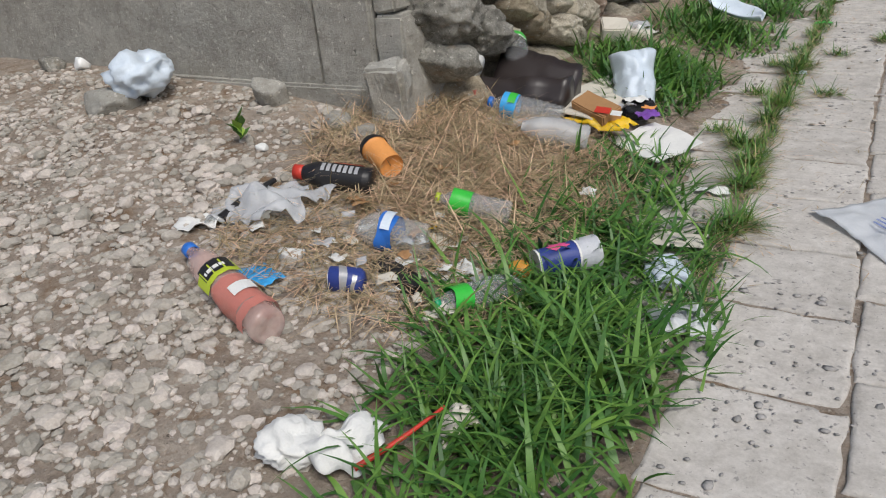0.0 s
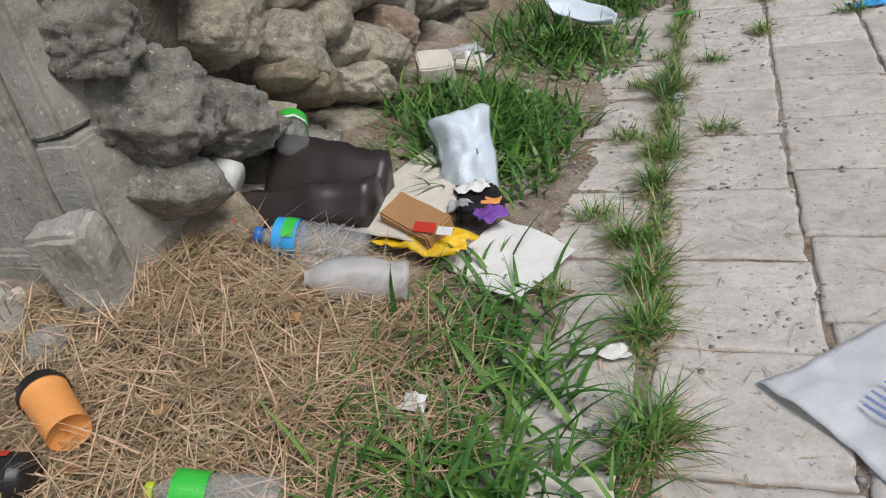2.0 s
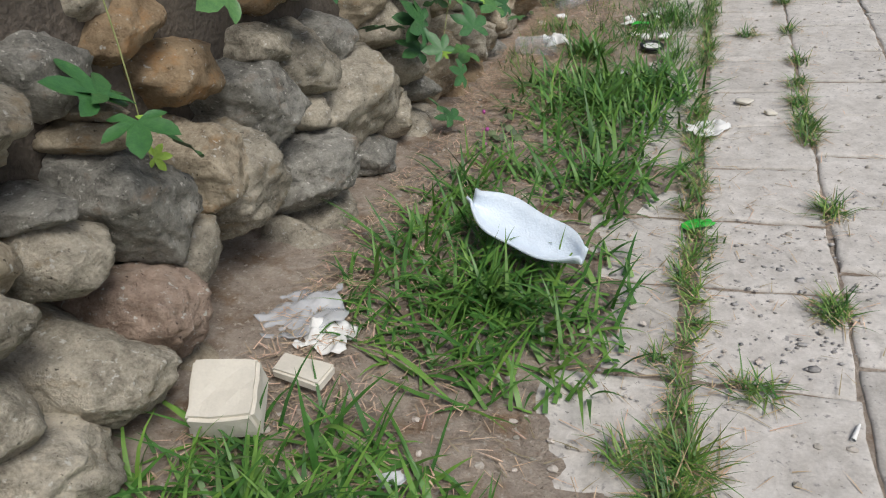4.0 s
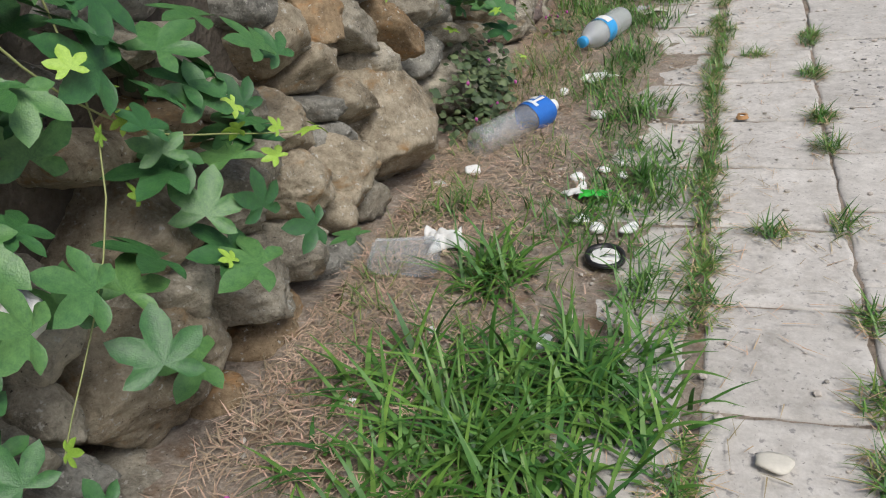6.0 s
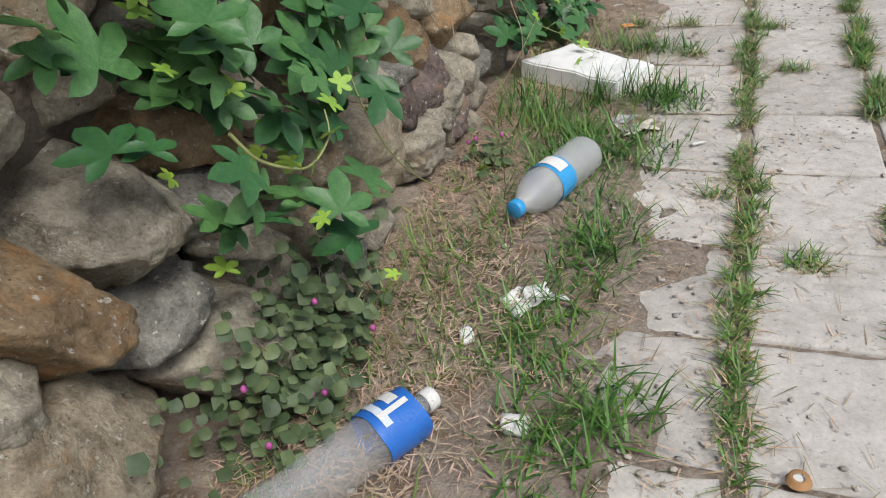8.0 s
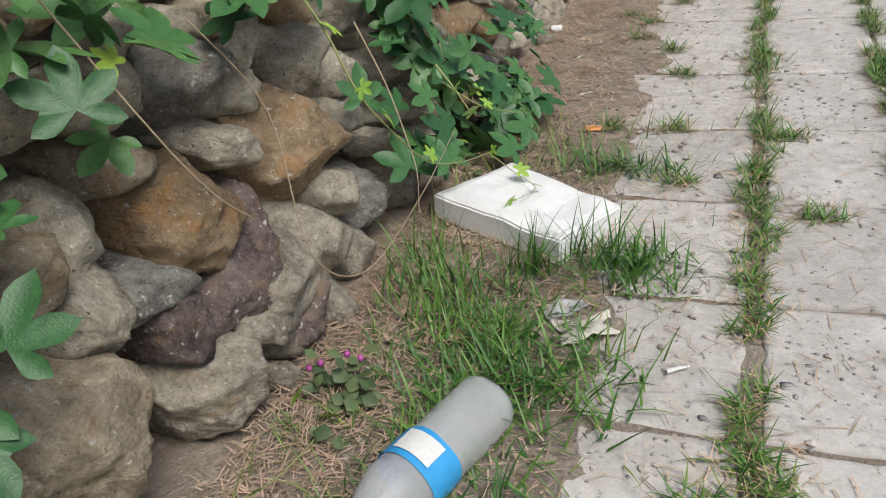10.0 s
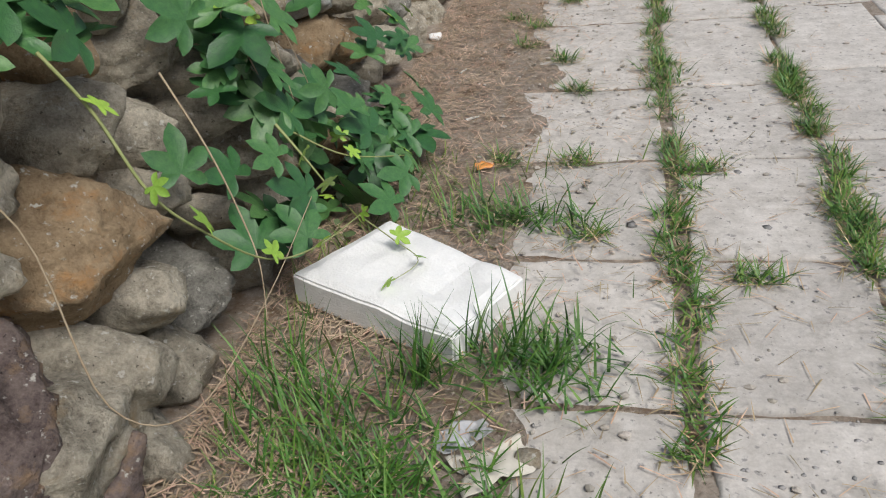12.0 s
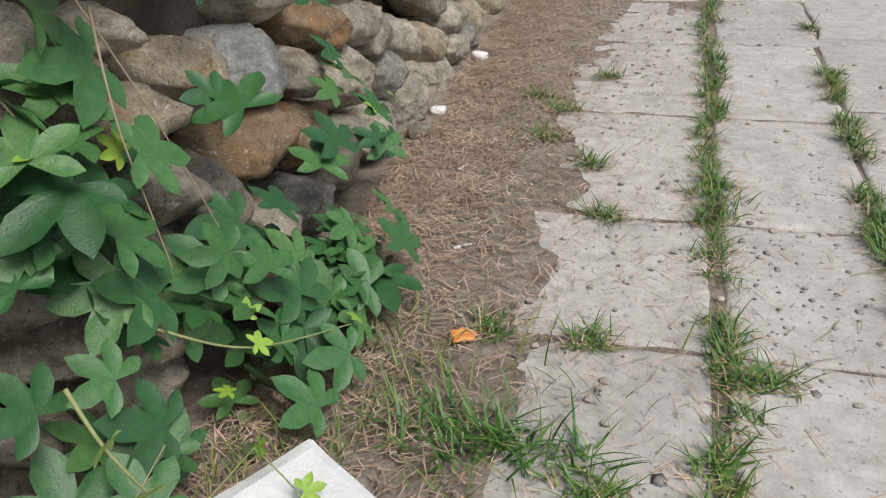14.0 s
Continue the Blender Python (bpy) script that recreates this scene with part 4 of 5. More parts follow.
for k in range(9):
    a = k * 0.7
    vs = [(0, 0, 0), (.014, .022, .006), (0, .055, .0), (-.014, .022, .006)]
    part("leaf", mesh_of("leaf", vs, [(0, 1, 2, 3)], M_YLEAF if k % 2 else M_GRASS), weed, "", pose(.006 * k % .02, 0, .02 + .006 * k, 25 + 5 * k, 0, math.degrees(a)))
wad("concrete_lump", -.98, 1.56, .05, .04, .025, M_CONC, "grey mortar lump in the straw", "rock", 66, 0, .1, 3)
wad("concrete_lump", -1.1, 1.6, .06, .04, .025, M_CONC, "grey mortar lump by the wall", "rock", 67, 0, .1, 3)
# ---- pile by the start of the stone wall ----
bag = thing("carrier_bag", pose(-.735, 2.10, .085, 0, 0, 4), "dark brown glossy paper carrier bag, crumpled and open", "bag")


def bag_shell():
    """A collapsed paper bag on its side: a swollen front roll, a fold, and a raised rear panel."""
    left = [(-.06, 0), (-.10, .065), (-.05, .135), (.0, .105), (.03, .08), (.14, .185), (.15, .02)]
    right = [(-.03, 0), (-.065, .05), (-.03, .12), (.02, .11), (.05, .08), (.12, .135), (.13, .01)]
    vs, fs = [], []
    n, k = 15, len(left) * 3
    for i in range(n + 1):
        u = i / n
        for j in range(k):
            a, f = j // 3, (j % 3) / 3
            b = (a + 1) % len(left)
            q = [(left[a][c] * (1 - f) + left[b][c] * f) * (1 - u) + (right[a][c] * (1 - f) + right[b][c] * f) * u for c in (0, 1)]
            p = Vector(((u - .5) * .28 + .02 * math.sin(9 * q[1]), q[0], q[1]))
            o = noise.noise_vector(p * 13) * .014 + noise.noise_vector(p * 34) * .006
            vs.append((p.x + o[0] * .5, p.y + o[1], max(p.z + o[2], 0)))
    for i in range(n):
        for j in range(k):
            a, b = i * k + j, i * k + (j + 1) % k
            fs.append((a, b, b + k, a + k))
    fs.append(tuple(range(k - 1, -1, -1)))
    fs.append(tuple(n * k + j for j in range(k)))
    return mesh_of("body", vs, fs, M_DARKBAG)


part("body", bag_shell(), bag)
part("handle", tube([(-.15, .13, .20), (-.2, .1, .17), (-.21, .03, .12), (-.17, -.02, .13)], .0035, "handle", M_CREAM), bag, "twisted paper cord handle")
bottle(-.80, 2.2, -.875, 2.34, .038, "green-capped bottle with green label inside a bag", M_GREEN, M_CAPGREEN, seed=41, band=(.35, .7), lift=.10, bars=[(.36, .44, 1.4, 5, M_PAPER)])
e, L = lying(-.862, 2.05, -.925, 2.05, .035, "white_cup", "white plastic cup beside a dark bag", "cup", lift=.075)
part("wall", mesh_of("wall", *lathe([(0, 0), (.036, 0), (.043, L), (.041, L * .98)], 24, .08, 5), M_PAPER), e)
bottle(-.56, 1.985, -.785, 1.95, .04, "clear water bottle with ribbed sides and blue label", M_SKYBLUE, M_BLUE, seed=42, band=(.6, .8), ribs=.09, crush=.05, lift=.01, bars=[(.62, .72, 2.2, 4, M_GREEN)])
crumpled("plastic_film", -.68, 1.95, .16, .06, M_PALEBLUE, "pale blue plastic film under a bottle", "film", 43, .02, 5)
bottle(-.45, 1.91, -.64, 1.84, .04, "clear crushed plastic cup lying on straw", None, None, seed=44, crush=.2, body=M_HAZE, lift=.01)
board = new("cardboard_sheet", box_mesh("cardboard_sheet", .2, .5, .006, M_CREAM, .002, .006, 6, 7))
board.matrix_basis = pose(-.535, 2.28, .10, -4, 9, -10)
tagged(board, "off-white cardboard sheet under the litter", "card")
card2 = new("cardboard_sheet", box_mesh("cardboard_sheet", .2, .2, .004, M_PAPER, .0015, .006, 5, 8))
card2.matrix_basis = pose(-.3, 2.08, .035, 3, 6, -28)
tagged(card2, "white card sheet lying on grass", "card")
white_bag = crumpled("plastic_bag", -.475, 2.40, .15, .2, M_PALEBLUE, "pale white-blue crumpled plastic bag in grass", "bag", 45, .035, 22, 22, .3, .06, .06, (34, 4), 7)
crumpled("wrapper", -.425, 2.27, .08, .05, M_PAPER, "folded white wrapper on black tray", "wrapper", 46, .015, 30, up=.06)
box = thing("carton_box", pose(-.485, 2.08, .115, 14, 10, -28), "small brown cardboard box on its side", "box")
part("body", box_mesh("body", .15, .075, .06, M_CARTON, .004, .004, 4, 3), box)
snack = crumpled("snack_wrapper", -.47, 2.05, .2, .085, M_YELLOW, "yellow snack wrapper with red print", "wrapper", 47, .025, -4, ragged=.2, up=.03, lift=.02)
part("print", mesh_of("print", [(0, 0, 0), (.05, 0, 0), (.05, .022, 0), (0, .022, 0)], [(0, 1, 2, 3)], M_RED), snack, "", pose(.0, -.03, .055, 35, 0, -6))
part("print", mesh_of("print", [(0, 0, 0), (.035, 0, 0), (.035, .018, 0), (0, .018, 0)], [(0, 1, 2, 3)], M_PAPER), snack, "", pose(.052, -.034, .052, 35, 0, -6))
tray = new("plastic_tray", box_mesh("plastic_tray", .11, .1, .035, M_BLACK, .008, .012, 4, 12))
tray.matrix_basis = pose(-.40, 2.24, .075, 8, 0, 20)
tagged(tray, "crushed black plastic tray", "tray")
crumpled("snack_wrapper", -.355, 2.18, .07, .06, M_PURPLE, "purple and orange snack wrapper", "wrapper", 48, .015, 20, up=.06)
crumpled("wrapper", -.36, 2.215, .035, .03, M_ORANGE, "small orange wrapper scrap", "wrapper", 49, .01, 0, up=.07)
crumpled("foil_wrapper", -.42, 2.17, .05, .05, M_SILVER, "crumpled silver foil beside black tray", "wrapper", 50, .02, 0, up=.06)
crumpled("wrapper", -.87, 1.97, .05, .06, M_CORAL, "orange-red wrapper standing in straw", "wrapper", 51, .02, 0, up=.02, tilt=(70, 0))
crumpled("paper_scrap", -.08, 1.83, .08, .03, M_PAPER, "white paper scrap at the paving joint", "paper", 52, .012, 0)
crumpled("paper_scrap", -.35, 1.62, .04, .03, M_PAPER, "white paper scrap in the grass", "paper", 53, .012, 0, up=.03)

rs = random.Random(12)
for k in range(26):
    s = rs.uniform(.025, .055)
    crumpled("paper_scrap", rs.uniform(-.95, -.38), rs.uniform(.98, 1.3), s, s * .7, (M_PAPER, M_CREAM, M_HAZE)[k % 3], "small torn pale scrap in the straw", "paper", 200 + k, .014, rs.uniform(0, 180), 8, .5, up=.02)
for k in range(9):
    s = rs.uniform(.02, .04)
    crumpled("dry_leaf", rs.uniform(-.85, -.45), rs.uniform(1.0, 1.8), s, s * .7, M_CARTON, "curled brown dry leaf on straw", "leaf", 240 + k, .012, rs.uniform(0, 180), 8, .5, up=.03)

# ---- along the stone wall ----
dish = thing("foam_dish", pose(-.385, 3.60, .09, 10, 14, -22), "white foam dish shard lying in grass", "dish")


def dish_shell():
    vs, fs = [], []
    n, k = 24, 8
    for i in range(n + 1):
        u = i / n
        w = .085 * math.sin(math.pi * min(max(u, .04), .97)) ** .6
        for j in range(k + 1):
            v = j / k
            vs.append((u * .29 - .145, (v - .5) * 2 * w * (.8 + .1 * math.sin(9 * u)), .035 * (2 * v - 1) ** 2 + .02 * (2 * u - 1) ** 2))
    for i in range(n):
        for j in range(k):
            a = i * (k + 1) + j
            fs.append((a, a + 1, a + k + 2, a + k + 1))
    return mesh_of("shell", vs, fs, M_PALEBLUE)


thick(part("shell", dish_shell(), dish), .006)
sty = new("foam_block", box_mesh("foam_block", .11, .12, .06, M_CREAM, .006, .008, 4, 21))
sty.matrix_basis = pose(-.72, 2.96, .16, 12, 4, 18)
tagged(sty, "cracked cream foam block by the stones", "foam")
sty = new("foam_block", box_mesh("foam_block", .1, .05, .02, M_CREAM, .004, .004, 3, 22))
sty.matrix_basis = pose(-.655, 3.08, .12, 3, 4, -8)
tagged(sty, "flat cream foam strip in grass", "foam")
crumpled("paper_scrap", -.67, 3.2, .1, .08, M_PAPER, "torn white paper by the wall foot", "paper", 54, .03, 10)
crumpled("plastic_film", -.74, 3.25, .16, .13, M_HAZE, "dirty clear plastic film by the wall foot", "film", 55, .02, 30)
crumpled("paper_scrap", -.44, 2.93, .04, .03, M_MILKY, "pale plastic scrap in grass", "film", 56, .01, 30, up=.03)
crumpled("wrapper", -.03, 3.85, .07, .035, M_GREEN, "faded green wrapper on the joint", "wrapper", 57, .008, 30)
crumpled("wrapper", -.02, 2.99, .04, .03, M_PALEBLUE, "tiny blue foil scrap on the joint", "wrapper", 58, .012, 30)
for x, y, a in ((.227, 3.225, 70), (-.145, 7.035, 30), (-.608, 8.68, 70), (-.735, 8.644, 110), (-.521, 8.309, 35), (.33, 9.0, -30)):
    c = new("cigarette_end", tube([(-.02, 0, 0), (0, 0, .001), (.02, 0, 0)], .0045, "cigarette_end", M_PAPER))
    c.matrix_basis = pose(x, y, float(ground_z(x, y)) + .006, 0, 0, a)
    tagged(c, "white cigarette end on the ground", "cigarette end", "cigarette ends")
crumpled("plastic_film", -.02, 4.41, .1, .09, M_PAPER, "white plastic scrap on the paving joint", "film", 59, .015, 30)
chunk(.08, 4.62, .028, M_CREAM, "flat pale stone chip on paving", 80, .3, "stone_chip")
chunk(.15, 4.54, .022, M_CREAM, "flat pale stone chip on paving", 81, .3, "stone_chip")
wad("paper_scrap", -.77, 4.25, .035, .03, .03, M_PAPER, "dirty white paper wad stuck between wall stones", "paper", 97, .38, .2, 3)
crumpled("wrapper", .565, 3.745, .1, .07, M_SKYBLUE, "bright blue wrapper on the paving", "wrapper", 98, .02, 20)
# clear plastic box
e = thing("clear_plastic_box", pose(-.66, 5.05, .055, 0, 0, 12), "clear dirty plastic food box by the wall", "box")
part("body", box_mesh("body", .15, .1, .055, M_CLEAR, .01, .006, 3, 4), e)
crumpled("tissue", -.595, 5.15, .08, .08, M_PAPER, "crumpled white tissue beside a clear box", "paper", 90, .035, 20, lift=.03)
# round tin lid
e = thing("tin_lid", pose(-.24, 5.155, .012, 4, 3, 0), "round tin lid with black rim on a slab", "lid")
part("disc", mesh_of("disc", *lathe([(0, .003), (.03, .003), (.034, .001)], 28), M_PAPER), e)
part("rim", mesh_of("rim", *lathe([(.032, .002), (.036, .008), (.043, .008), (.045, .0), (.034, -.003)], 28, .05), M_BLACK), e, "black rim")
crumpled("wrapper", -.305, 5.43, .07, .045, M_GREEN, "bright green wrapper in grass", "wrapper", 91, .015, 10, up=.012)
crumpled("wrapper", -.34, 5.45, .06, .05, M_PAPER, "white wrapper scrap in grass", "wrapper", 92, .015, 50, up=.01)
for k, (x, y, s) in enumerate(((-.318, 5.319, .022), (-.277, 5.28, .026), (-.203, 5.284, .026), (-.652, 5.55, .03), (-.723, 5.472, .02), (-.369, 5.96, .026), (-.419, 6.31, .03), (-.315, 4.836, .028), (-.525, 4.834, .016),
                               (-.304, 5.592, .02), (-.255, 5.633, .018), (-.366, 5.538, .022), (-.251, 5.56, .018), (-.513, 6.158, .022), (-.84, 9.027, .026), (-.762, 9.024, .028), (-.753, 9.535, .035), (-.7, 5.9, .012), (-.2, 5.45, .014), (-.6, 4.6, .018))):
    chunk(x, y, s, seed=100 + k, turn=k * 37)
bottle(-.668, 5.655, -.505, 5.965, .046, "clear water bottle with dark blue label and white cap", M_BLUE, M_PAPER, seed=61, band=(.62, .86), crush=.08,
       bars=[(.66, .7, 2.0, 3.8, M_PALEBLUE), (.74, .8, 2.2, 3.2, M_PAPER), (.66, .82, 3.3, 3.5, M_PAPER)])
bottle(-.405, 6.85, -.515, 6.545, .05, "misted clear water bottle with blue cap in grass", M_SKYBLUE, M_SKYBLUE, seed=62, band=(.42, .6), crush=.05, body=M_HAZE, bars=[(.45, .57, 2.4, 3.6, M_PAPER)], lift=.01)
crumpled("tissue", -.42, 6.29, .09, .07, M_PAPER, "torn white tissue on dry grass", "paper", 93, .02, 40)
crumpled("paper_scrap", -.305, 7.115, .1, .06, M_CREAM, "torn cream paper scrap on earth", "paper", 94, .012, 30)
crumpled("paper_scrap", -.36, 7.16, .08, .04, M_HAZE, "clear film scrap in grass", "film", 95, .012, 30)
chunk(-.262, 7.13, .02, M_GREY, "grey pebble on earth", 130, .6, "pebble")
chunk(-.775, 8.87, .04, M_GREY, "grey stone by the wall foot", 131, .6, "pebble")
ring = thing("bottle_cap_ring", pose(.04, 5.945, .006), "tan bottle cap lying on paving", "bottle cap")
part("rim", mesh_of("rim", *lathe([(.008, .008), (.014, .009), (.016, .0), (.018, .0)], 24), M_CARTON), ring)
part("disc", mesh_of("disc", *lathe([(0, .004), (.009, .004)], 20), M_PAPER), ring)
for x, y in ((-.445, 8.005),):
    crumpled("dry_leaf", x, y, .045, .035, M_ORANGE, "rust-red dry leaf on the earth", "leaf", 96, .01, 20, up=.012)
# large foam box lid
foam = thing("foam_box_lid", pose(-.508, 7.487, .036, -3, 4, 0), "white expanded foam box lid, chipped corners", "foam box")


def foam_slab():
    """A four-cornered thick slab with rounded edges and a dented top."""
    cor = [Vector((-.214, -.02, 0)), Vector((-.085, .205, 0)), Vector((.205, .03, 0)), Vector((.113, -.17, 0))]
    bm = bmesh.new()
    n = 14
    grid = {}
    for lay, z in ((0, -.035), (1, .03)):
        for i in range(n + 1):
            for j in range(n + 1):
                u, v = i / n, j / n
                p = cor[0] * (1 - u) * (1 - v) + cor[1] * (1 - u) * v + cor[2] * u * v + cor[3] * u * (1 - v)
                edge = min(u, v, 1 - u, 1 - v)
                zz = z - (.007 * (edge < .01) if lay else 0) + (.006 * noise.noise(p * 16) - .004 * math.exp(-((u - .7) / .1) ** 2) * (v > .3) if lay else 0)
                grid[lay, i, j] = bm.verts.new((*p.xy, zz))
    for lay in (0, 1):
        for i in range(n):
            for j in range(n):
                q = [grid[lay, i, j], grid[lay, i + 1, j], grid[lay, i + 1, j + 1], grid[lay, i, j + 1]]
                bm.faces.new(q if not lay else q[::-1])
    for i in range(n):
        for a, b in (((i, 0), (i + 1, 0)), ((i + 1, n), (i, n)), ((0, i + 1), (0, i)), ((n, i), (n, i + 1))):
            bm.faces.new([grid[0, a[0], a[1]], grid[1, a[0], a[1]], grid[1, b[0], b[1]], grid[0, b[0], b[1]]])
    bmesh.ops.recalc_face_normals(bm, faces=bm.faces[:])
    bmesh.ops.bevel(bm, geom=[e for e in bm.edges if e.calc_face_angle(0) > 1.0], offset=.004, segments=2, affect="EDGES")
    me = bpy.data.meshes.new("slab")
    bm.to_mesh(me)
    bm.free()
    me.materials.append(M_WHITE)
    return me


part("slab", foam_slab(), foam)


# ---- climbing vines on the wall ----
def leaf_mesh(seed, lobes=5, material=None):
    """A palmate leaf, stalk at the origin, tip along +y, folded along its ribs."""
    r = random.Random(seed)
    outline = []
    for k in range(lobes):
        a = radians(-110 + 220 * k / (lobes - 1))
        ln = (0.62, 0.86, 1.0, 0.86, 0.62)[k] if lobes == 5 else (0.8, 1.0, 0.8)[k]
        ln *= r.uniform(.92, 1.08)
        gap = radians(220 / (lobes - 1) / 2)
        for t, q in ((-.98, .52), (-.74, .76), (-.42, .92), (0, 1.1), (.42, .92), (.74, .76)):
            outline.append((a + t * gap * .95, ln * q * .5, abs(t)))
    outline.append((radians(110) + .4, .2, 1))
    vs = [(0, 0, 0)]
    for a, q, t in outline:
        x, y = q * math.sin(a), q * math.cos(a)
        vs.append((x, y, -.10 * q * q * 4 * .5 + .035 * t))
    fs = [(0, i + 1, i) for i in range(1, len(outline))]
    return mesh_of("leaf", vs, fs, material)


LEAVES = [leaf_mesh(k, 5, M_LEAF) for k in range(5)]
YOUNG = [leaf_mesh(20 + k, 5, M_YLEAF) for k in range(3)]


def vine(clusters, stems, label, seed):
    r = np.random.default_rng(seed)
    v = thing("climbing_vine", pose(-.8, clusters[0][0], .3), label, "vine", "vines on the wall")
    back = Matrix.Translation((.8, -clusters[0][0], -.3))
    for y0, z0, ry, rz, n, out in clusters:
        for k in range(n):
            y, z = y0 + r.normal(0, ry * .55), max(z0 + r.normal(0, rz * .55), .05)
            x = face_x(z) + r.uniform(.035, .05 + out)
            young = r.random() < .1
            s = r.uniform(.045, .075) if young else r.uniform(.10, .185)
            me = YOUNG[k % 3] if young else LEAVES[k % 5]
            m = back @ Matrix.Translation((x, y, z)) @ Euler((r.normal(0, .35), r.normal(.75, .35), 0)).to_matrix().to_4x4() @ pose(0, 0, 0, 0, 0, 180 + r.normal(0, 70) * (1 if young else .8) - 90) @ Matrix.Diagonal((s, s, s, 1))
            part("leaf", me, v, "", m)
    for pts, rad, m in stems:
        part("stem", tube(pts, rad, "stem", m), v, "", back)
        for q in pts[1:] if m == M_STEM else ():
            s = r.uniform(.035, .06)
            part("leaf", YOUNG[int(r.integers(3))], v, "pale young leaf", back @ pose(q[0] + .008, q[1], q[2] + .008, r.normal(0, 20), 40 + r.normal(0, 15), r.uniform(0, 360)) @ Matrix.Diagonal((s, s, s, 1)))
    return v


vine([(4.42, .58, .4, .26, 46, .12), (4.2, .28, .12, .16, 6, .1), (4.75, .45, .22, .14, 12, .1), (4.3, .85, .5, .2, 45, .1), (5.2, .9, .3, .1, 14, .06)],
     [([(-.9, 4.3, 1.2), (-.78, 4.35, .8), (-.76, 4.5, .6), (-.74, 4.7, .5), (-.72, 4.9, .42)], 0.0022, M_STEM), ([(-.88, 4.5, 1.1), (-.76, 4.45, .6), (-.74, 4.2, .3)], 0.0019, M_STEM)],
     "green palmate-leaved vine hanging over a stone wall", 3)
vine([(3.1, .58, .06, .08, 5, .04), (3.5, .64, .15, .06, 5, .05), (3.3, 1.0, .5, .15, 16, .06)], [([(-.95, 3.15, 1.2), (-.85, 3.12, .8), (-.84, 3.1, .5)], 0.0019, M_STEM)], "small green vine sprig between stones", 4)
vine([(6.0, .66, .42, .16, 46, .12), (6.25, .5, .2, .2, 36, .14), (6.02, .38, .16, .14, 14, .12), (6.6, .7, .35, .16, 26, .1), (6.0, .95, .5, .2, 40, .12)],
     [([(-0.58, 5.74, 0.609), (-0.57, 5.76, 0.571), (-0.56, 5.8, 0.54), (-0.56, 5.85, 0.519), (-0.57, 5.92, 0.524), (-0.58, 5.94, 0.552)], 0.0024, M_STEM),
      ([(-0.72, 6.27, 0.534), (-0.7, 6.29, 0.393), (-0.68, 6.38, 0.239), (-0.66, 6.59, 0.075), (-0.66, 6.79, 0.026), (-0.67, 6.74, 0.113)], 0.0019, M_STEM),
      ([(-.88, 6.6, 1.0), (-.76, 6.75, .5), (-.74, 6.85, .35)], 0.0019, M_DRYSTEM)],
     "dense dark green vine with pale tendrils on the wall", 5)
vine([(7.62, .42, .2, .16, 26, .06), (7.8, .2, .16, .14, 26, .1), (8.05, .12, .2, .07, 20, .16), (8.35, .27, .25, .1, 12, .08), (7.6, .8, .5, .2, 36, .08), (8.5, .75, .5, .15, 24, .08), (6.7, .62, .1, .06, 4, .1), (7.1, .65, .12, .07, 10, .08), (7.5, .17, .12, .1, 7, .12), (7.55, .36, .14, .12, 5, .08), (7.95, .1, .1, .05, 4, .12)],
     [([(-0.72, 7.07, 0.627), (-0.69, 7.08, 0.556), (-0.65, 7.07, 0.465), (-0.63, 7.11, 0.392), (-0.61, 7.21, 0.283), (-0.6, 7.35, 0.214), (-0.62, 7.6, 0.122)], 0.0024, M_STEM),
      ([(-0.79, 7.37, 0.497), (-0.73, 7.34, 0.384), (-0.69, 7.31, 0.285), (-0.66, 7.27, 0.231), (-0.65, 7.23, 0.162)], 0.0019, M_DRYSTEM),
      ([(-0.77, 7.71, 0.648), (-0.76, 7.69, 0.527), (-0.75, 7.69, 0.417), (-0.74, 7.69, 0.324)], 0.0018, M_DRYSTEM),
      ([(-0.64, 7.39, 0.403), (-0.6, 7.37, 0.362), (-0.57, 7.37, 0.309)], 0.0026, M_STEM),
      ([(-.62, 7.6, .122), (-.55, 7.57, .086), (-.49, 7.51, .08), (-.53, 7.44, .079)], 0.0014, M_STEM),
      ([(-.84, 6.95, .62), (-.79, 7.02, .45), (-.76, 7.0, .2), (-.72, 7.1, .1), (-.68, 7.3, .15), (-.66, 7.5, .22)], 0.0016, M_DRYSTEM),
      ([(-.9, 7.5, .9), (-.8, 7.6, .55), (-.77, 7.72, .2)], 0.0020, M_DRYSTEM), ([(-.9, 7.7, .9), (-.8, 7.8, .5), (-.76, 7.9, .12)], 0.0017, M_DRYSTEM),
      ([(-.72, 7.6, .3), (-.66, 7.7, .2), (-.6, 7.9, .1)], 0.0022, M_STEM)],
     "young bright green vine trailing down the stone wall", 6)


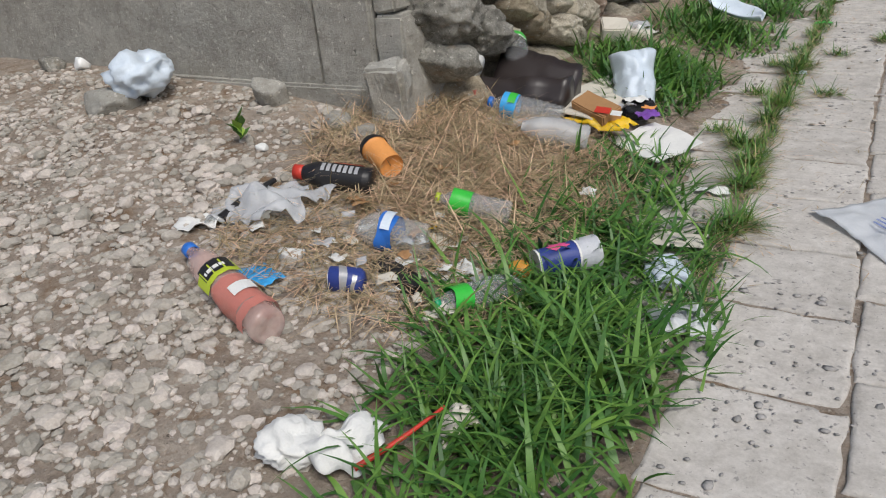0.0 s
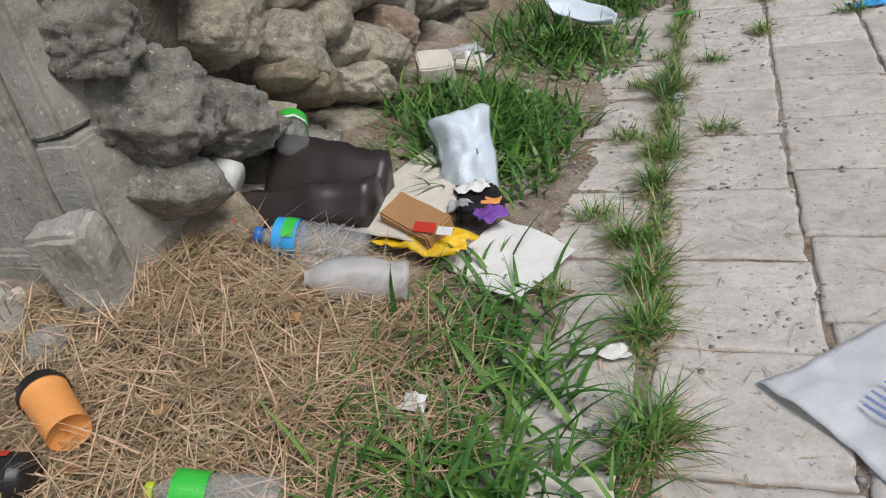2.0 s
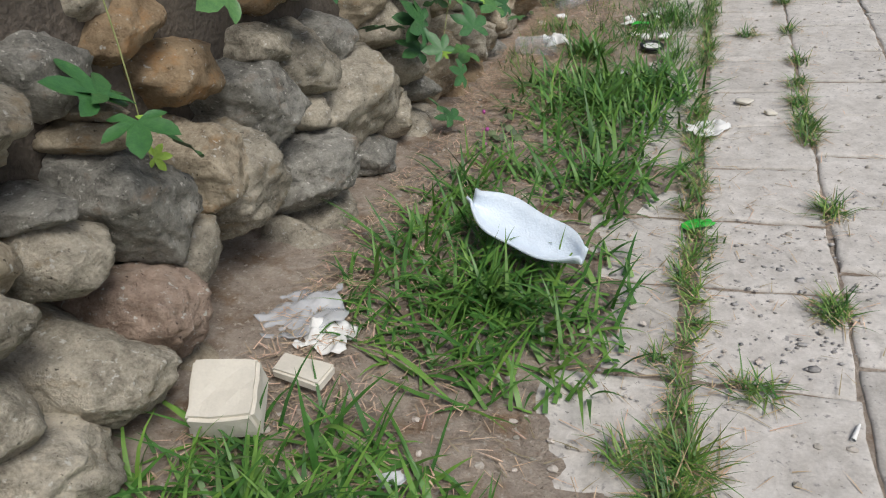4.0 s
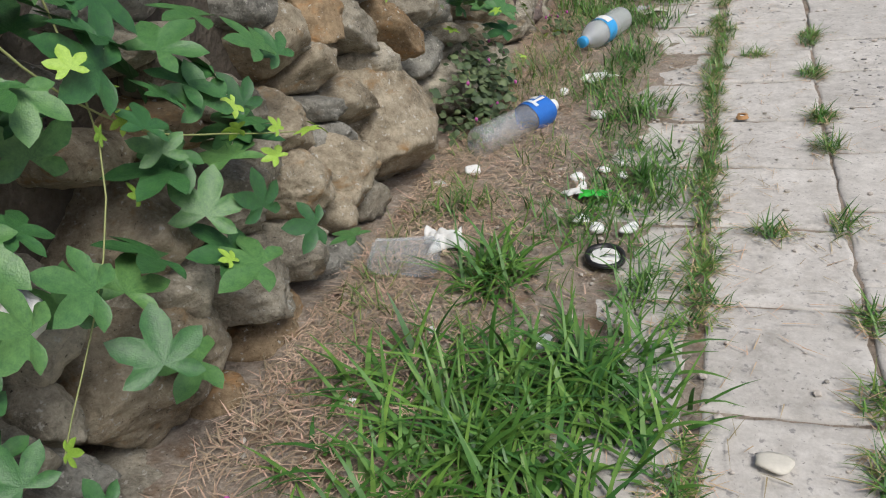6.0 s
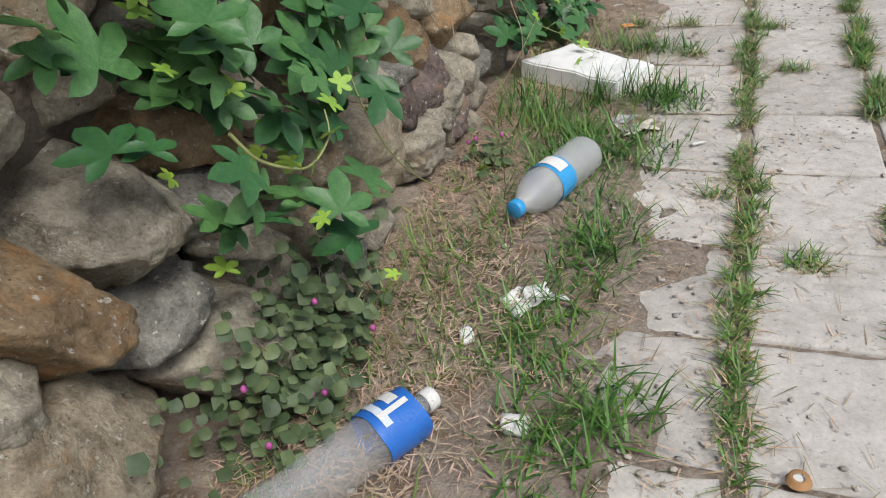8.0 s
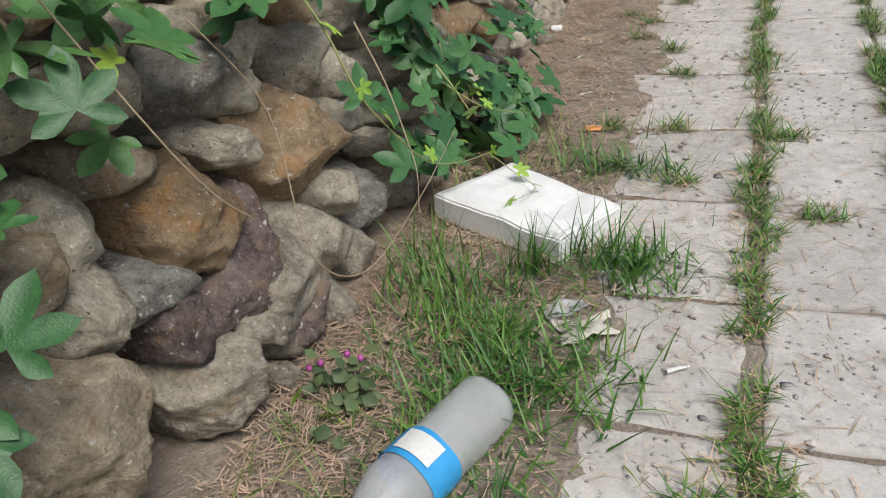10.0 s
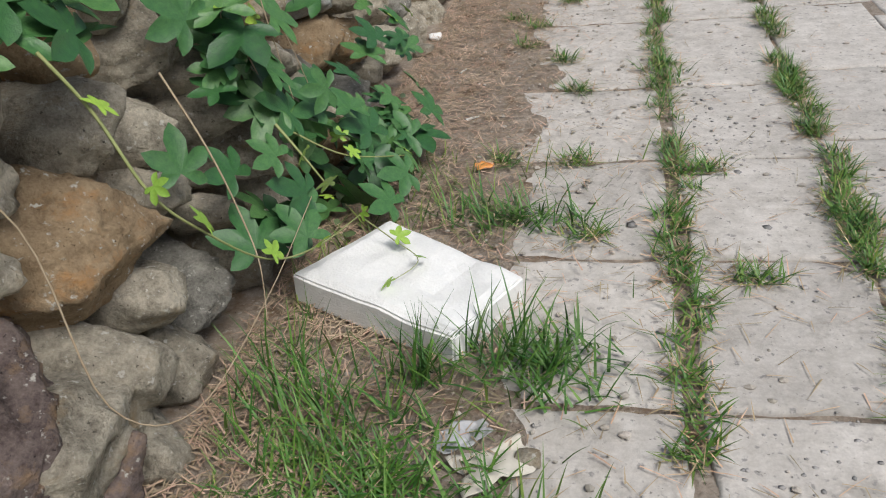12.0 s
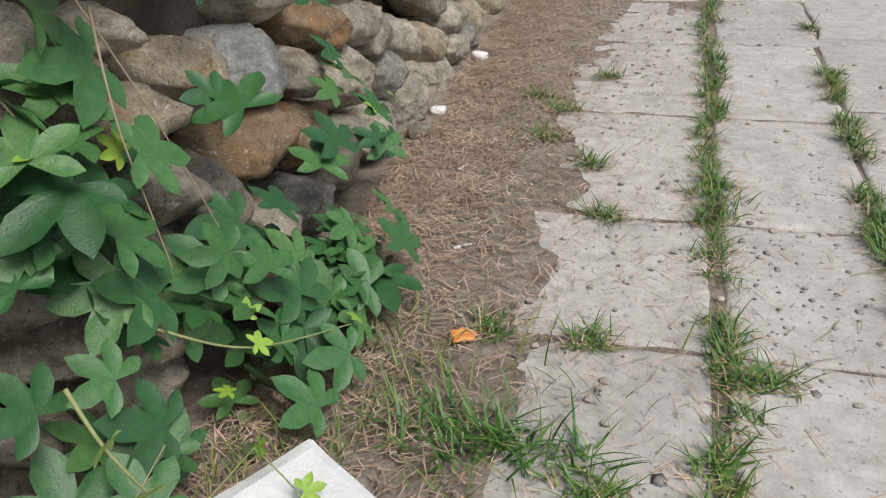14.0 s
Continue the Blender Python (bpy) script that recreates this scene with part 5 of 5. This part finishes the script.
def herb(x, y, z, rx, ry, rz, n, seed):
    """A low plant of many small round leaves."""
    r = np.random.default_rng(seed)
    e = thing("ground_ivy", pose(x, y, z), "low dusty green ivy with small round leaves", "plant", "low plants at the wall foot")
    V, F, b = [], [], 0
    for k in range(n):
        c = np.array([r.normal(0, rx * .5), r.normal(0, ry * .5), abs(r.normal(0, rz * .6))])
        s = r.uniform(.008, .0155)
        nrm = Vector((r.normal(.5, .4), r.normal(-.2, .4), 1)).normalized()
        u = nrm.cross(Vector((0, 1, .2))).normalized()
        w = nrm.cross(u)
        V.append(c)
        for i in range(9):
            a = 2 * math.pi * i / 9
            q = s * (1 + .12 * math.cos(4 * a))
            V.append(c + np.array(u * (q * math.cos(a)) + w * (q * math.sin(a)) - nrm * s * .25))
        F += [(b, b + 1 + i, b + 1 + (i + 1) % 9) for i in range(9)]
        b += 10
    tagged(part("leaves", fast_mesh("leaves", np.array(V), F, M_HERB), e), kind="stuff")
    for k in range(7):
        p = (r.normal(0, rx * .5), r.normal(0, ry * .5), rz * r.uniform(.5, 1.1))
        part("stalk", tube([(p[0] * .3, p[1] * .3, 0), (p[0] * .7, p[1] * .7, p[2] * .6), p], .0018, "stalk", M_DRYSTEM), e)
    for k in range(4):
        p = (r.normal(0, rx * .5), r.normal(0, ry * .5), rz * r.uniform(.8, 1.2))
        v, fc = ICO[1]
        part("flower", fast_mesh("flower", v * (.006, .006, .008), fc, M_MAGENTA), e, "small magenta flower", pose(*p))


herb(-.76, 6.0, .02, .1, .26, .17, 620, 11)
herb(-.7, 5.92, .0, .08, .14, .08, 160, 12)
herb(-.66, 6.85, .0, .06, .08, .08, 60, 13)
herb(-.72, 8.1, .0, .12, .3, .06, 110, 14)
herb(-.62, 4.2, .03, .08, .15, .04, 50, 15)

# ---- paving slabs ----
pavement = tagged(new("pavement"), "worn pale concrete paving slabs with grassy joints", "pavement", kind="structure")


EDGE = (0, .012, .04, .1, .2, .3, .4, .5, .6, .7, .8, .9, .96, .988, 1)


def slab_mesh(w, h, seed):
    """A worn slab: chipped, wavering rim, slightly hollowed top."""
    bm = bmesh.new()
    n = len(EDGE) - 1
    g = {}
    for i in range(n + 1):
        for j in range(n + 1):
            x, y = (EDGE[i] - .5) * w, (EDGE[j] - .5) * h
            rim = i in (0, n) or j in (0, n)
            near = rim or i in (1, n - 1) or j in (1, n - 1)
            p = Vector((x * 7, y * 7, seed * 3.3))
            o = noise.noise_vector(p * 1.7) * .007 + noise.noise_vector(p * 6) * .004 if near else Vector()
            chip = max(0, noise.noise(p * 3.3) - .1) * .012 if near else 0
            g[i, j] = bm.verts.new((x + o[0], y + o[1], noise.noise(p) * .0022 + noise.noise(p * 4) * .0008 - (.0045 if rim else 0) - chip))
    for i in range(n):
        for j in range(n):
            bm.faces.new([g[i, j], g[i + 1, j], g[i + 1, j + 1], g[i, j + 1]])
    ring = [g[i, 0] for i in range(n + 1)] + [g[n, j] for j in range(1, n + 1)] + [g[i, n] for i in range(n - 1, -1, -1)] + [g[0, j] for j in range(n - 1, 0, -1)]
    low = [bm.verts.new((v.co.x, v.co.y, -.04)) for v in ring]
    for k in range(len(ring)):
        q = (k + 1) % len(ring)
        bm.faces.new([ring[q], ring[k], low[k], low[q]])
    me = bpy.data.meshes.new("slab")
    bm.to_mesh(me)
    bm.free()
    me.materials.append(M_SLAB)
    me.polygons.foreach_set("use_smooth", [True] * len(me.polygons))
    return me


JOINTS = [-.6, -.33, -.06, .21, .48, .76, 1.038, 1.314, 1.58, 1.86, 2.138, 2.43, 2.73, 3.02, 3.31, 3.61, 3.89, 4.17, 4.45, 4.729, 5.03, 5.329, 5.635, 5.94, 6.25, 6.56, 6.9, 7.25, 7.647, 8.06, 8.51, 9.118, 9.8, 10.4, 11.0, 11.6]


def paving():
    r = np.random.default_rng(31)
    done = 0
    for col in (-1, 0, 1, 2, 3, 4, 5):
        for k in range(len(JOINTS) - 1):
            y0, y1 = JOINTS[k], JOINTS[k + 1]
            if col not in (-1, 0):
                s = .09 if col % 2 else -.06
                y0, y1 = y0 + s, y1 + s
            if col == -1 and y0 < 0.9:
                continue
            ym = (y0 + y1) / 2
            x0 = strip_x(ym)
            wide = interp(ym, [0, 6, 8, 10], [.262, .268, .30, .33])
            xl = x0 + .014 + col * (wide + .016) if col >= 0 else x0 - .014 - wide + .02
            xr = xl + wide + .009 - (.029 if col < 0 else 0)
            if col < 0:
                xl -= interp(ym, [6.8, 7.7], [0, .12])
            if col >= 3:
                xl, xr = xl + .01, xr + .01
            sink = -.001 + r.normal(0, .0012) - (.003 if col < 0 else 0)
            part("slab", slab_mesh(xr - xl, y1 - y0 - .008, k * 7 + col), pavement, "", pose((xl + xr) / 2, ym, sink, r.normal(0, .3), r.normal(0, .3), r.normal(0, .35)))
            done += 1


paving()


def aggregate():
    """Dark pebbles that show in the worn slab faces, and small pits."""
    r = np.random.default_rng(77)
    V, F, b = [], [], 0
    v, fc = ICO[1]
    for k in range(6500):
        y = r.uniform(.6, 10.6)
        x = strip_x(y) + (.04 + r.uniform(0, .6)) if r.random() < .9 else strip_x(y) - r.uniform(.06, .25)
        if noise.noise(Vector((x * 3, y * 2.2, 5))) < .1:
            continue
        s = (r.uniform(.0015, .005) if r.random() < .93 else r.uniform(.006, .011)) * np.array([r.uniform(.8, 1.5), r.uniform(.7, 1.2), .25])
        V.append(v * (1 + r.uniform(-.2, .2, (len(v), 1))) * s + (x, y, -.0008))
        F.append(fc + b)
        b += len(v)
    tagged(new("aggregate", fast_mesh("aggregate", np.concatenate(V), np.concatenate(F), M_AGG)), "dark pebbles set in worn concrete slabs", "gravel", kind="stuff")


aggregate()
